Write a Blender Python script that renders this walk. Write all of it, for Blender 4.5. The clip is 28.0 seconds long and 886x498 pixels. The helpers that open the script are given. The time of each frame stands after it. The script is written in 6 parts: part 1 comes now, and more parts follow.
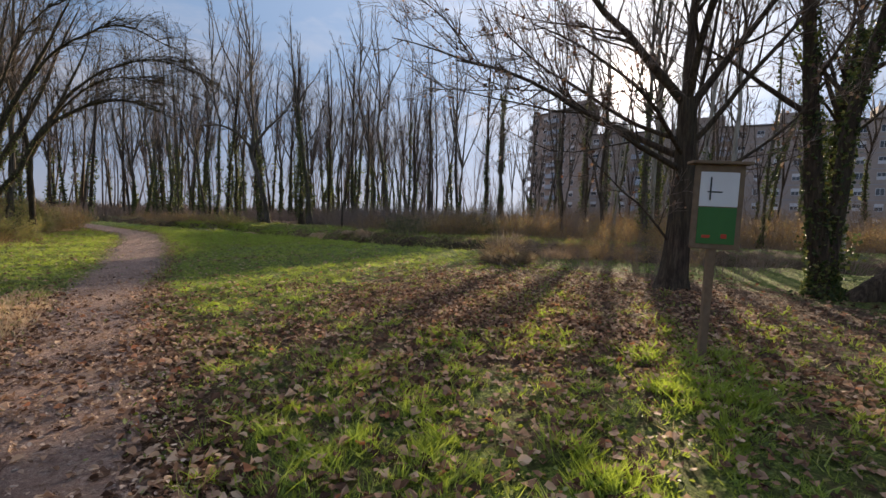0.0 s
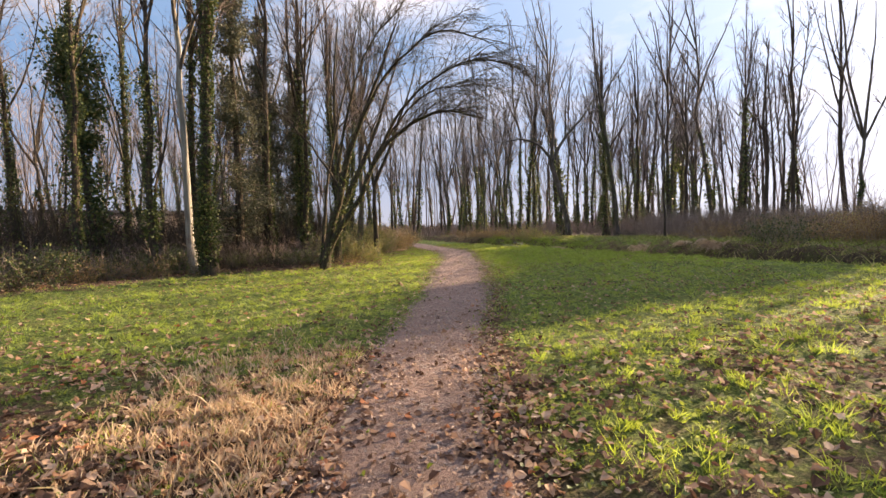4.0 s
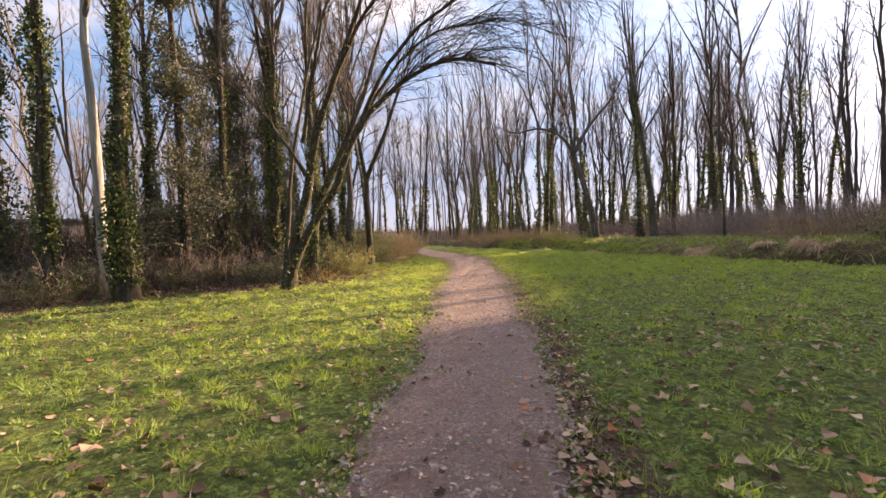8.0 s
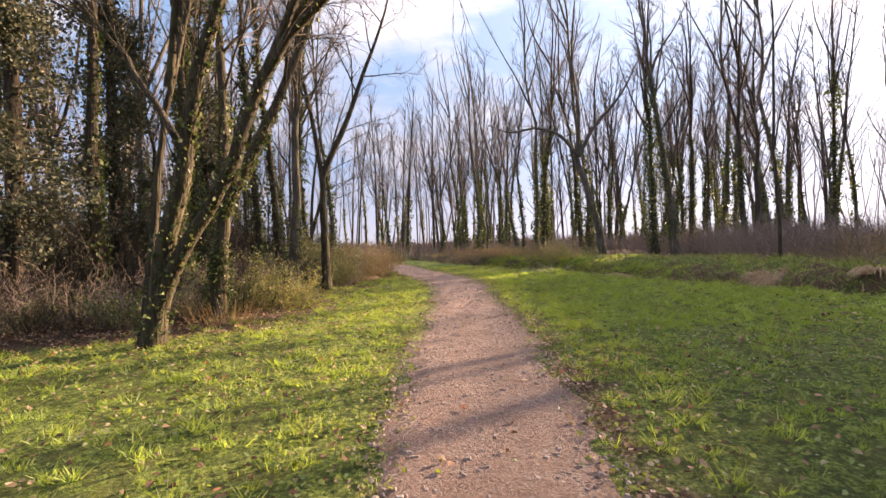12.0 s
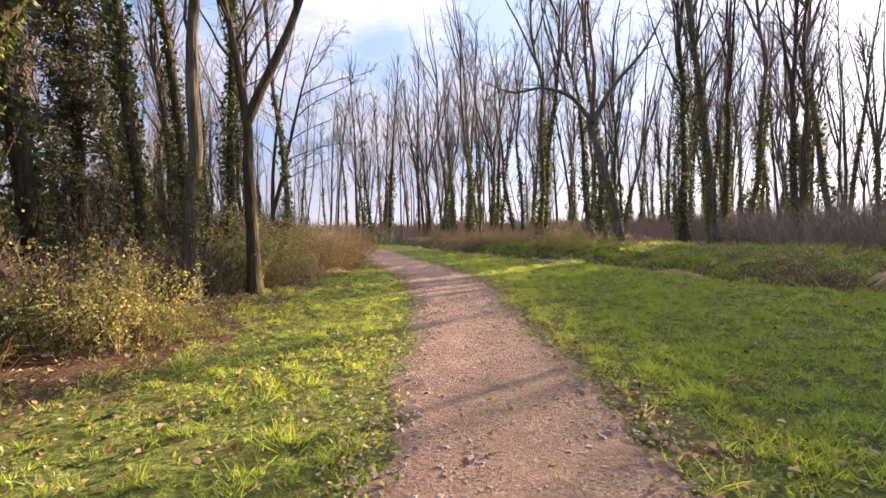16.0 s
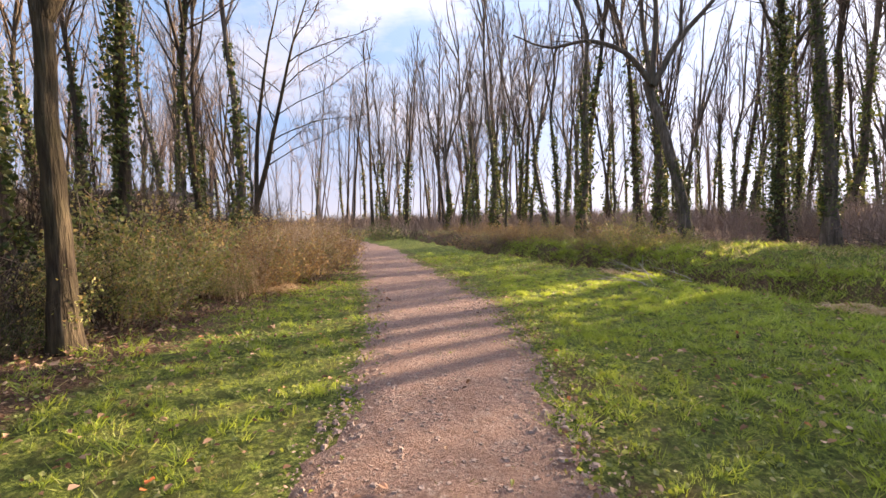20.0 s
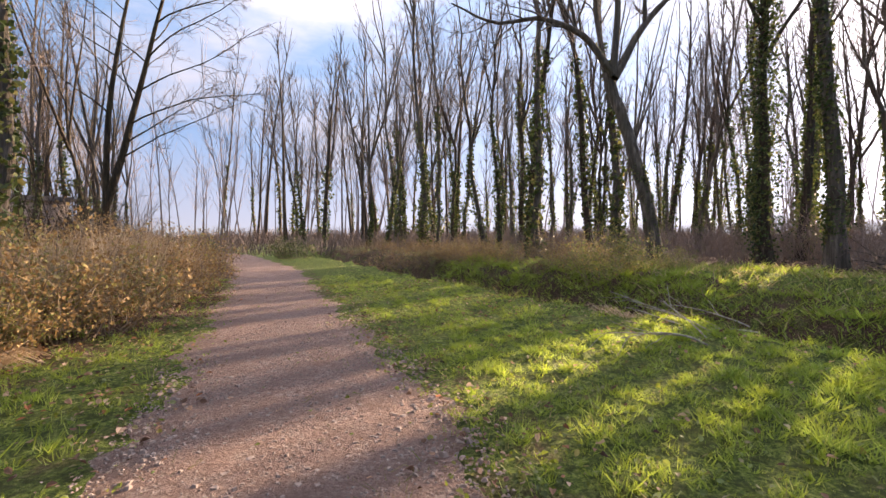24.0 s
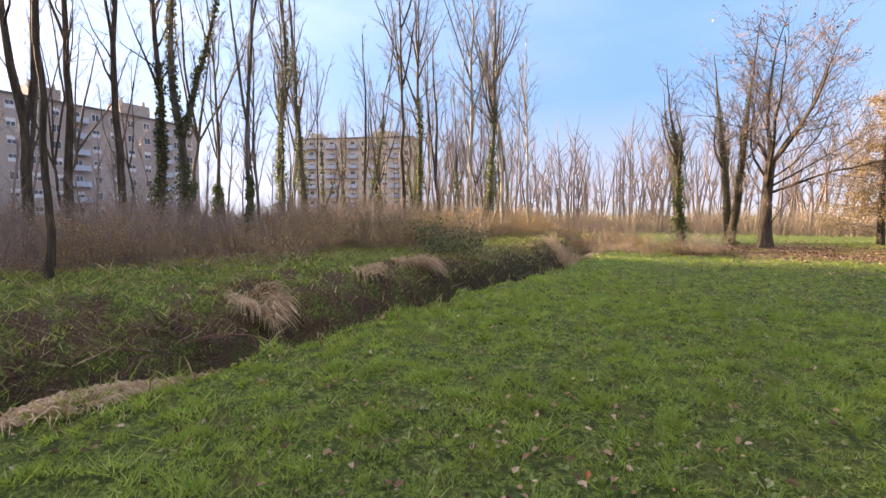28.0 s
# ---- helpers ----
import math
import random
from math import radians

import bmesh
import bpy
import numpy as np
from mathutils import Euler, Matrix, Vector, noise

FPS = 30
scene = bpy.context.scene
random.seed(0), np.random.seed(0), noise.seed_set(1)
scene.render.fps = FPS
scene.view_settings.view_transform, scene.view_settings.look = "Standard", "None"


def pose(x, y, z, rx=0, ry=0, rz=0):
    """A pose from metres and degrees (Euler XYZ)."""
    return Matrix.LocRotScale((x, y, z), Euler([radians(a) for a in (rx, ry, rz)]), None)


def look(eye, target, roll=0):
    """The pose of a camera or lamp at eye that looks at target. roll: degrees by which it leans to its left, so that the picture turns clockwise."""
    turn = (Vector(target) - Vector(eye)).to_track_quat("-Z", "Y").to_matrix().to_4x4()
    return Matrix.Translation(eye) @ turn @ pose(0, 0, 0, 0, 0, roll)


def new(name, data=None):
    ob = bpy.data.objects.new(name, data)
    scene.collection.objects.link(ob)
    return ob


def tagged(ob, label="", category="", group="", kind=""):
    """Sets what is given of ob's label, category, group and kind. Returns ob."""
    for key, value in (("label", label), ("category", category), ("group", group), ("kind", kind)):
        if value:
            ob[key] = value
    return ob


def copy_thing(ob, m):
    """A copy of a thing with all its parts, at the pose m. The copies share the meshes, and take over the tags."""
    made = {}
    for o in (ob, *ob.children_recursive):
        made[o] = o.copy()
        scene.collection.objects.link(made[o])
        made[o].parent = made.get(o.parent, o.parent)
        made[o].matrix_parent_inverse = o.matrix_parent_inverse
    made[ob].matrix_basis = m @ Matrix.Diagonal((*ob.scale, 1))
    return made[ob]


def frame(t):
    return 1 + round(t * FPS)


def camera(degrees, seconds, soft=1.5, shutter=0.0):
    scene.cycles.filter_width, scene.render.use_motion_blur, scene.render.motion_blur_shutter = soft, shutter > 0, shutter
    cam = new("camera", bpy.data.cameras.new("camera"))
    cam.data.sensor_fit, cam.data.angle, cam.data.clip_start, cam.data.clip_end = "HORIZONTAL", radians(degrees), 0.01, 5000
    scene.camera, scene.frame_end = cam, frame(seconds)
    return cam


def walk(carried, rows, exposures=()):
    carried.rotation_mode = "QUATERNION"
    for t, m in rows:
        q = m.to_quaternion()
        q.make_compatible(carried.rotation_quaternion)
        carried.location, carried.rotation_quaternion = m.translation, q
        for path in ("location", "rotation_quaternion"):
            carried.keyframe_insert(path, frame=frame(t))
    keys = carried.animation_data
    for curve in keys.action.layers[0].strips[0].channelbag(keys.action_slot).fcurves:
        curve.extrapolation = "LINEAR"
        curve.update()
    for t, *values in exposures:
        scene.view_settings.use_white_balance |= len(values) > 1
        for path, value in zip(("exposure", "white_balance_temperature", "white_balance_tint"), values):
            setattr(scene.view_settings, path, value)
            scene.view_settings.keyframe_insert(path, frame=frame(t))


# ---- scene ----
cam = camera(88.0, 28.0)
PATH = [
    (0, (4.137, 12.499, 1.625), (4.942, 14.324, 1.483), 1.6),
    (0.5, (3.997, 12.931, 1.626), (4.28, 14.901, 1.432), -0.3),
    (1, (3.916, 13.594, 1.627), (3.787, 15.577, 1.405), -1.3),
    (1.5, (3.768, 14.25, 1.569), (3.471, 16.217, 1.369), -1.9),
    (2, (3.664, 14.903, 1.538), (3.207, 16.846, 1.422), -1.9),
    (2.5, (3.481, 15.536, 1.523), (2.951, 17.462, 1.433), -0.8),
    (3, (3.335, 16.203, 1.508), (2.834, 18.137, 1.407), -1.0),
    (3.5, (3.2, 16.864, 1.519), (2.742, 18.808, 1.409), -1.0),
    (4, (3.033, 17.52, 1.521), (2.657, 19.482, 1.431), -1.7),
    (4.5, (2.899, 18.137, 1.501), (2.523, 20.1, 1.408), -1.7),
    (6.5, (2.876, 20.613, 1.467), (2.526, 22.58, 1.378), -1.8),
    (7, (2.65, 21.313, 1.474), (2.255, 23.271, 1.38), -1.8),
    (7.5, (2.355, 21.906, 1.459), (1.977, 23.869, 1.395), -1.9),
    (8, (2.075, 22.559, 1.437), (1.661, 24.514, 1.368), -2.7),
    (8.5, (1.845, 23.185, 1.457), (1.485, 25.151, 1.381), -2.8),
    (9, (1.711, 23.83, 1.435), (1.402, 25.805, 1.391), -2.3),
    (9.5, (1.603, 24.442, 1.473), (1.315, 26.421, 1.443), -1.7),
    (10, (1.513, 25.136, 1.484), (1.244, 27.118, 1.464), -2.5),
    (10.5, (1.427, 25.821, 1.539), (1.089, 27.792, 1.53), -2.9),
    (11, (1.379, 26.507, 1.52), (1.092, 28.486, 1.5), -2.9),
    (11.5, (1.251, 27.235, 1.531), (0.913, 29.206, 1.52), -2.5),
    (13.5, (0.592, 29.729, 1.508), (0.267, 31.702, 1.459), -1.0),
    (14, (0.47, 30.408, 1.492), (0.126, 32.378, 1.442), -1.5),
    (14.5, (0.385, 31.087, 1.501), (0.013, 33.051, 1.42), -1.6),
    (15, (0.3, 31.796, 1.515), (-0.082, 33.758, 1.443), -2.1),
    (15.5, (0.207, 32.569, 1.541), (-0.161, 34.533, 1.46), -1.7),
    (16, (0.085, 33.287, 1.531), (-0.197, 35.264, 1.436), -1.3),
    (16.5, (0.052, 33.976, 1.526), (-0.279, 35.946, 1.439), -1.2),
    (17, (0.02, 34.716, 1.532), (-0.29, 36.69, 1.459), -1.1),
    (17.5, (0.0, 35.376, 1.555), (-0.295, 37.353, 1.508), -1.5),
    (18, (-0.013, 36.1, 1.579), (-0.317, 38.077, 1.551), -1.0),
    (18.5, (-0.029, 36.784, 1.562), (-0.294, 38.766, 1.512), -1.2),
    (19, (-0.016, 37.52, 1.557), (-0.344, 39.492, 1.477), -1.0),
    (19.5, (-0.08, 38.204, 1.568), (-0.428, 40.169, 1.444), -0.5),
    (20, (-0.192, 38.886, 1.619), (-0.586, 40.843, 1.488), -1.2),
    (20.5, (-0.36, 39.57, 1.547), (-0.821, 41.508, 1.372), -1.4),
    (22.5, (-0.783, 41.955, 1.449), (-1.155, 43.917, 1.34), 0.5),
    (23, (-0.878, 42.577, 1.461), (-1.293, 44.532, 1.373), 0.5),
    (23.5, (-0.913, 43.149, 1.444), (-1.154, 45.133, 1.377), 0.4),
    (24, (-0.839, 43.747, 1.432), (-0.914, 45.745, 1.376), -0.3),
    (24.5, (-0.77, 44.295, 1.456), (-0.542, 46.282, 1.411), -1.1),
    (25, (-0.613, 44.741, 1.476), (0.25, 46.546, 1.474), -1.4),
    (25.5, (-0.402, 45.084, 1.493), (1.03, 46.479, 1.495), -1.8),
    (26, (-0.164, 45.347, 1.482), (1.728, 45.993, 1.465), -2.5),
    (26.5, (-0.246, 45.503, 1.635), (1.754, 45.534, 1.587), -2.1),
    (27, (-0.099, 45.569, 1.686), (1.83, 45.052, 1.582), -1.0),
    (27.5, (-0.184, 45.672, 1.733), (1.666, 44.924, 1.603), -0.4),
    (28, (-0.218, 45.698, 1.735), (1.57, 44.815, 1.589), -0.0),
]
walk(cam, [(t, look(eye, target, roll)) for t, eye, target, roll in PATH], [(0.0, 1.75, 6900, 14), (1.0, 2.5, 7000, 17), (2.0, 2.68, 7400, 20), (3.0, 2.55, 7500, 20), (4.0, 2.5, 7600, 20), (7.0, 2.73, 7750, 24), (12.0, 2.76, 7750, 24), (14.0, 2.82, 7800, 24), (20.0, 2.92, 7700, 24), (24.0, 2.73, 7450, 23), (25.0, 2.33, 7350, 23), (26.0, 1.85, 7100, 20), (27.0, 2.45, 7100, 23), (28.0, 3.05, 7400, 22)])

# ---------------------------------------------------------------- light
SUN_AZ, SUN_EL = 45.6, 15.2          # degrees clockwise from +y, and above the horizon
sky_world = bpy.data.worlds.new("sky")
scene.world = sky_world
sky_world.use_nodes = True
wn, wl = sky_world.node_tree.nodes, sky_world.node_tree.links
sky = wn.new("ShaderNodeTexSky")
sky.sky_type = "NISHITA"
sky.sun_disc = False
sky.sun_elevation = radians(SUN_EL)
sky.sun_rotation = radians(SUN_AZ)
sky.air_density, sky.dust_density, sky.ozone_density = 1.0, 1.0, 2.4
wn["Background"].inputs["Strength"].default_value = 0.068
# thin streaky cloud veil over the clear sky
tc = wn.new("ShaderNodeTexCoord")
stretch = wn.new("ShaderNodeMapping")
stretch.inputs["Scale"].default_value = (1.6, 1.6, 5.0)
stretch.inputs["Rotation"].default_value = (0.15, 0.25, 0.6)
cloud = wn.new("ShaderNodeTexNoise")
cloud.inputs["Scale"].default_value = 1.7
cloud.inputs["Detail"].default_value = 7.0
cloud.inputs["Roughness"].default_value = 0.58
cramp = wn.new("ShaderNodeMapRange")
cramp.inputs["From Min"].default_value, cramp.inputs["From Max"].default_value = 0.42, 0.7
cramp.inputs["To Min"].default_value, cramp.inputs["To Max"].default_value = 0.08, 0.9
# pale winter haze that thickens towards the horizon
split = wn.new("ShaderNodeSeparateXYZ")
haze = wn.new("ShaderNodeMapRange")
haze.inputs["From Min"].default_value, haze.inputs["From Max"].default_value = 0.0, 0.24
haze.inputs["To Min"].default_value, haze.inputs["To Max"].default_value = 0.8, 0.0
most = wn.new("ShaderNodeMath")
most.operation = "MAXIMUM"
veil = wn.new("ShaderNodeMix")
veil.data_type = "RGBA"
overhead = wn.new("ShaderNodeMath")      # cloud sheet brightened overhead, out of view, to lift light on shaded ground
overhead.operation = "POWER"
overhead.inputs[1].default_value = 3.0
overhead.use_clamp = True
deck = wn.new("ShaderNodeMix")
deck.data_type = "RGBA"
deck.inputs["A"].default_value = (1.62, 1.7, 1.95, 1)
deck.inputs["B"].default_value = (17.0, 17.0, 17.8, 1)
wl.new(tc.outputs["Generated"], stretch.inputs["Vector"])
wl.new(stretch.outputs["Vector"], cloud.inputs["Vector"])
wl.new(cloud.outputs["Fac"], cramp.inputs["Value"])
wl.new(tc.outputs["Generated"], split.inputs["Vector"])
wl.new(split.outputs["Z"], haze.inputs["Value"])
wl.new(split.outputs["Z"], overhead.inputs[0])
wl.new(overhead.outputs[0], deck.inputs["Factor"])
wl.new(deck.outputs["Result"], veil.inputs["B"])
bank = wn.new("ShaderNodeVectorMath")      # the cloud lies to the north-west; the south-east is clear
bank.operation = "DOT_PRODUCT"
bank.inputs[1].default_value = (-0.34, 0.94, 0.0)
wl.new(tc.outputs["Generated"], bank.inputs[0])
share = wn.new("ShaderNodeMapRange")
share.inputs["From Min"].default_value, share.inputs["From Max"].default_value = -0.6, 0.35
share.inputs["To Min"].default_value, share.inputs["To Max"].default_value = 0.12, 1.0
wl.new(bank.outputs["Value"], share.inputs["Value"])
less = wn.new("ShaderNodeMath")
less.operation = "MULTIPLY"
wl.new(cramp.outputs["Result"], less.inputs[0])
wl.new(share.outputs["Result"], less.inputs[1])
wl.new(less.outputs[0], most.inputs[0])
wl.new(haze.outputs["Result"], most.inputs[1])
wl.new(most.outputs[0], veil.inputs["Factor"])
soften = wn.new("ShaderNodeMix")      # thin cloud dims the glare round the sun
soften.data_type, soften.blend_type = "RGBA", "DARKEN"
soften.inputs["Factor"].default_value = 1.0
soften.inputs["B"].default_value = (0.52, 1.15, 2.15, 1)
wl.new(sky.outputs["Color"], soften.inputs["A"])
wl.new(soften.outputs["Result"], veil.inputs["A"])
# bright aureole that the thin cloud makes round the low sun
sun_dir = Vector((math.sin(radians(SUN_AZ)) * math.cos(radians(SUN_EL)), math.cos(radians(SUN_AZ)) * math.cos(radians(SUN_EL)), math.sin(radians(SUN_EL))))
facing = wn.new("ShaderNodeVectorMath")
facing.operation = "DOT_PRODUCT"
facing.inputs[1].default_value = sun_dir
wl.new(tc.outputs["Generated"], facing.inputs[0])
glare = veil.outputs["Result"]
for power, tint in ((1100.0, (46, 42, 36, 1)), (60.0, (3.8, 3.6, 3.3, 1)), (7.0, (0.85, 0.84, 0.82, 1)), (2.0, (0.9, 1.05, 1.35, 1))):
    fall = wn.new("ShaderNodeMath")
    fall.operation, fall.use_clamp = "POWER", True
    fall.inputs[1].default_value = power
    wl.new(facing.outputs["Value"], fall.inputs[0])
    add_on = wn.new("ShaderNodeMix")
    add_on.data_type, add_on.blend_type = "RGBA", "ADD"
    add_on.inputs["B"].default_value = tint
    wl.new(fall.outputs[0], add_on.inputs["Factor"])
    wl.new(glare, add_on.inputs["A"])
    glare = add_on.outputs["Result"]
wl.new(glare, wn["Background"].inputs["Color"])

sun_lamp = bpy.data.lights.new("sun", "SUN")
sun_lamp.energy, sun_lamp.angle, sun_lamp.color = 3.1, radians(0.6), (1.0, 0.83, 0.6)
sun = new("sun", sun_lamp)
sun.matrix_world = look(sun_dir * 200, (0, 0, 0))


# ---------------------------------------------------------------- materials
def ramp(nt, source, stops):
    node = nt.nodes.new("ShaderNodeValToRGB")
    el = node.color_ramp.elements
    while len(el) < len(stops):
        el.new(0.5)
    for e, (p, c) in zip(el, stops):
        e.position, e.color = p, (*c, 1)
    nt.links.new(source, node.inputs["Fac"])
    return node.outputs["Color"]


def noise_out(nt, scale, detail=4.0, rough=0.55, stretch_z=1.0):
    tex, co, mp = nt.nodes.new("ShaderNodeTexNoise"), nt.nodes.new("ShaderNodeTexCoord"), nt.nodes.new("ShaderNodeMapping")
    mp.inputs["Scale"].default_value = (1, 1, stretch_z)
    tex.inputs["Scale"].default_value, tex.inputs["Detail"].default_value, tex.inputs["Roughness"].default_value = scale, detail, rough
    nt.links.new(co.outputs["Object"], mp.inputs["Vector"])
    nt.links.new(mp.outputs["Vector"], tex.inputs["Vector"])
    return tex.outputs["Fac"]


def mixed(nt, fac, a, b, mode="MIX"):
    m = nt.nodes.new("ShaderNodeMix")
    m.data_type, m.blend_type = "RGBA", mode
    for key, v in (("Factor", fac), ("A", a), ("B", b)):
        if isinstance(v, (int, float)):
            m.inputs[key].default_value = v
        elif isinstance(v, tuple):
            m.inputs[key].default_value = (*v, 1)
        else:
            nt.links.new(v, m.inputs[key])
    return m.outputs["Result"]


def base(name, rough=0.8, spec=0.3):
    m = bpy.data.materials.new(name)
    m.use_nodes = True
    b = m.node_tree.nodes["Principled BSDF"]
    b.inputs["Roughness"].default_value = rough
    b.inputs["Specular IOR Level"].default_value = spec
    return m, m.node_tree, b


def bumped(nt, b, height, strength, distance):
    n = nt.nodes.new("ShaderNodeBump")
    n.inputs["Strength"].default_value, n.inputs["Distance"].default_value = strength, distance
    nt.links.new(height, n.inputs["Height"])
    nt.links.new(n.outputs["Normal"], b.inputs["Normal"])


def bark(name, dark, mid, light, scale=9.0, moss=None):
    m, nt, b = base(name, 0.9, 0.2)
    fine = noise_out(nt, scale, 6, 0.65, 0.18)
    col = ramp(nt, fine, [(0.3, dark), (0.5, mid), (0.72, light)])
    wide = noise_out(nt, 1.3, 3)
    col = mixed(nt, ramp(nt, wide, [(0.35, (0, 0, 0)), (0.7, (0.6, 0.6, 0.6))]), col, moss or mid)
    furrow = noise_out(nt, scale * 2.4, 3, 0.5, 0.1)
    col = mixed(nt, ramp(nt, furrow, [(0.4, (0.5, 0.5, 0.5)), (0.52, (0, 0, 0))]), col, dark)
    nt.links.new(col, b.inputs["Base Color"])
    both = nt.nodes.new("ShaderNodeMath")
    both.operation = "ADD"
    nt.links.new(fine, both.inputs[0])
    nt.links.new(furrow, both.inputs[1])
    bumped(nt, b, both.outputs[0], 1.0, 0.05)
    return m


def leafy(name, stops, rough=0.55, through_light=0.35, gloss=0.4, tint=None, patches=0.45, much=0.55, glow=None, tufts=None):
    """Thin leaves and blades that let light through; the colour differs from piece to piece."""
    m, nt, b = base(name, rough, gloss)
    geo = nt.nodes.new("ShaderNodeNewGeometry")
    col = ramp(nt, geo.outputs["Random Per Island"], stops)
    patch = noise_out(nt, patches, 4)
    col = mixed(nt, ramp(nt, patch, [(0.38, (0, 0, 0)), (0.66, (much, much, much))]), col, tint or stops[0][1])
    if tufts:
        # dark noise puts the shade of gaps between tufts into the blade colour
        small = noise_out(nt, tufts, 3, 0.7)
        col = mixed(nt, ramp(nt, small, [(0.36, (0.85, 0.85, 0.85)), (0.5, (0, 0, 0))]), col, (0.045, 0.075, 0.025))
        col = mixed(nt, ramp(nt, small, [(0.56, (0, 0, 0)), (0.72, (0.6, 0.6, 0.6))]), col, (0.33, 0.34, 0.13))
    nt.links.new(col, b.inputs["Base Color"])
    tr, mx = nt.nodes.new("ShaderNodeBsdfTranslucent"), nt.nodes.new("ShaderNodeMixShader")
    nt.links.new(mixed(nt, 0.6, col, glow) if glow else col, tr.inputs["Color"])
    mx.inputs["Fac"].default_value = through_light
    nt.links.new(b.outputs["BSDF"], mx.inputs[1])
    nt.links.new(tr.outputs["BSDF"], mx.inputs[2])
    nt.links.new(mx.outputs["Shader"], nt.nodes["Material Output"].inputs["Surface"])
    return m


def plain(name, a, b2, scale, rough=0.8, bump=0.2, dist=0.01, spec=0.3):
    m, nt, b = base(name, rough, spec)
    n1, n2 = noise_out(nt, scale, 5), noise_out(nt, scale * 0.13, 3)
    col = mixed(nt, n2, ramp(nt, n1, [(0.3, a), (0.7, b2)]), tuple(0.5 * (p + q) for p, q in zip(a, b2)))
    nt.links.new(col, b.inputs["Base Color"])
    bumped(nt, b, n1, bump, dist)
    return m


M_BARK = bark("bark_brown", (0.025, 0.018, 0.014), (0.075, 0.055, 0.041), (0.17, 0.128, 0.095), 9, (0.06, 0.056, 0.034))
M_BARK_DARK = bark("bark_dark", (0.02, 0.015, 0.011), (0.062, 0.047, 0.034), (0.16, 0.125, 0.085), 9, (0.09, 0.082, 0.04))
M_BARK_GREY = bark("bark_grey", (0.045, 0.037, 0.03), (0.13, 0.107, 0.088), (0.26, 0.222, 0.185), 7, (0.085, 0.08, 0.05))
M_BARK_PALE = bark("bark_pale", (0.13, 0.11, 0.09), (0.34, 0.31, 0.27), (0.5, 0.47, 0.42), 5, (0.27, 0.26, 0.2))
M_TWIG = plain("twig", (0.13, 0.098, 0.082), (0.3, 0.228, 0.19), 3, 0.85, 0.1)
# lighter tan copy of twig, with sunlight on stems put into its colour
M_TWIG_SUNLIT = plain("twig_sunlit", (0.20, 0.15, 0.105), (0.36, 0.28, 0.2), 3, 0.85, 0.1)
M_IVY = leafy("ivy_leaves", [(0.0, (0.03, 0.05, 0.017)), (0.5, (0.08, 0.115, 0.03)), (0.85, (0.18, 0.2, 0.055)), (1.0, (0.3, 0.26, 0.09))], 0.5, 0.32, 0.35)
M_EVERGREEN = leafy("evergreen_leaves", [(0.0, (0.06, 0.068, 0.04)), (0.6, (0.13, 0.135, 0.075)), (1.0, (0.27, 0.23, 0.14))], 0.6, 0.25, 0.3)
M_SHRUB_LEAF = leafy("shrub_leaves", [(0.0, (0.11, 0.14, 0.04)), (0.4, (0.26, 0.29, 0.075)), (0.75, (0.44, 0.39, 0.14)), (1.0, (0.54, 0.32, 0.11))], 0.5, 0.4)
M_RUST_LEAF = leafy("rust_leaves", [(0.0, (0.17, 0.10, 0.045)), (0.45, (0.38, 0.23, 0.09)), (0.8, (0.55, 0.38, 0.17)), (1.0, (0.36, 0.36, 0.1))], 0.6, 0.4)
M_GRASS = leafy("grass_blades", [(0.0, (0.07, 0.13, 0.045)), (0.4, (0.17, 0.3, 0.085)), (0.8, (0.36, 0.45, 0.13)), (0.94, (0.47, 0.5, 0.2)), (1.0, (0.55, 0.5, 0.32))], 0.5, 0.55, 0.35, (0.10, 0.15, 0.04), 1.7, 0.8, (0.52, 0.65, 0.05), 6.0)
M_ROUGH_GRASS = leafy("bank_grass_blades", [(0.0, (0.10, 0.13, 0.03)), (0.45, (0.22, 0.25, 0.055)), (0.75, (0.34, 0.30, 0.12)), (1.0, (0.55, 0.44, 0.26))], 0.6, 0.4, 0.25, (0.19, 0.18, 0.06))
M_WEED = leafy("lawn_weeds", [(0.0, (0.03, 0.05, 0.02)), (0.35, (0.1, 0.16, 0.055)), (0.7, (0.24, 0.3, 0.12)), (0.86, (0.36, 0.37, 0.2)), (0.93, (0.2, 0.13, 0.07)), (1.0, (0.48, 0.4, 0.3))], 0.55, 0.4, 0.3, glow=(0.45, 0.52, 0.04))
M_GOLD = leafy("golden_needles", [(0.0, (0.2, 0.14, 0.07)), (0.5, (0.34, 0.25, 0.13)), (1.0, (0.48, 0.37, 0.21))], 0.6, 0.35, 0.2)
M_STRAW = leafy("dry_straw", [(0.0, (0.36, 0.24, 0.14)), (0.5, (0.56, 0.41, 0.27)), (1.0, (0.72, 0.6, 0.42))], 0.6, 0.4, 0.3)
M_DEAD_GRASS = leafy("dead_grass", [(0.0, (0.10, 0.07, 0.04)), (0.5, (0.22, 0.16, 0.09)), (1.0, (0.42, 0.33, 0.22))], 0.7, 0.3, 0.2)
M_DEAD_LEAF = leafy("dead_leaves", [(0.0, (0.035, 0.02, 0.013)), (0.3, (0.15, 0.08, 0.05)), (0.6, (0.39, 0.24, 0.155)), (0.88, (0.62, 0.46, 0.33)), (1.0, (0.44, 0.15, 0.06))], 0.75, 0.3, 0.2, (0.12, 0.066, 0.044), 1.8)
M_CRUMB = leafy("leaf_crumbs", [(0.0, (0.16, 0.1, 0.07)), (0.5, (0.42, 0.29, 0.21)), (1.0, (0.66, 0.52, 0.42))], 0.8, 0.2, 0.15)
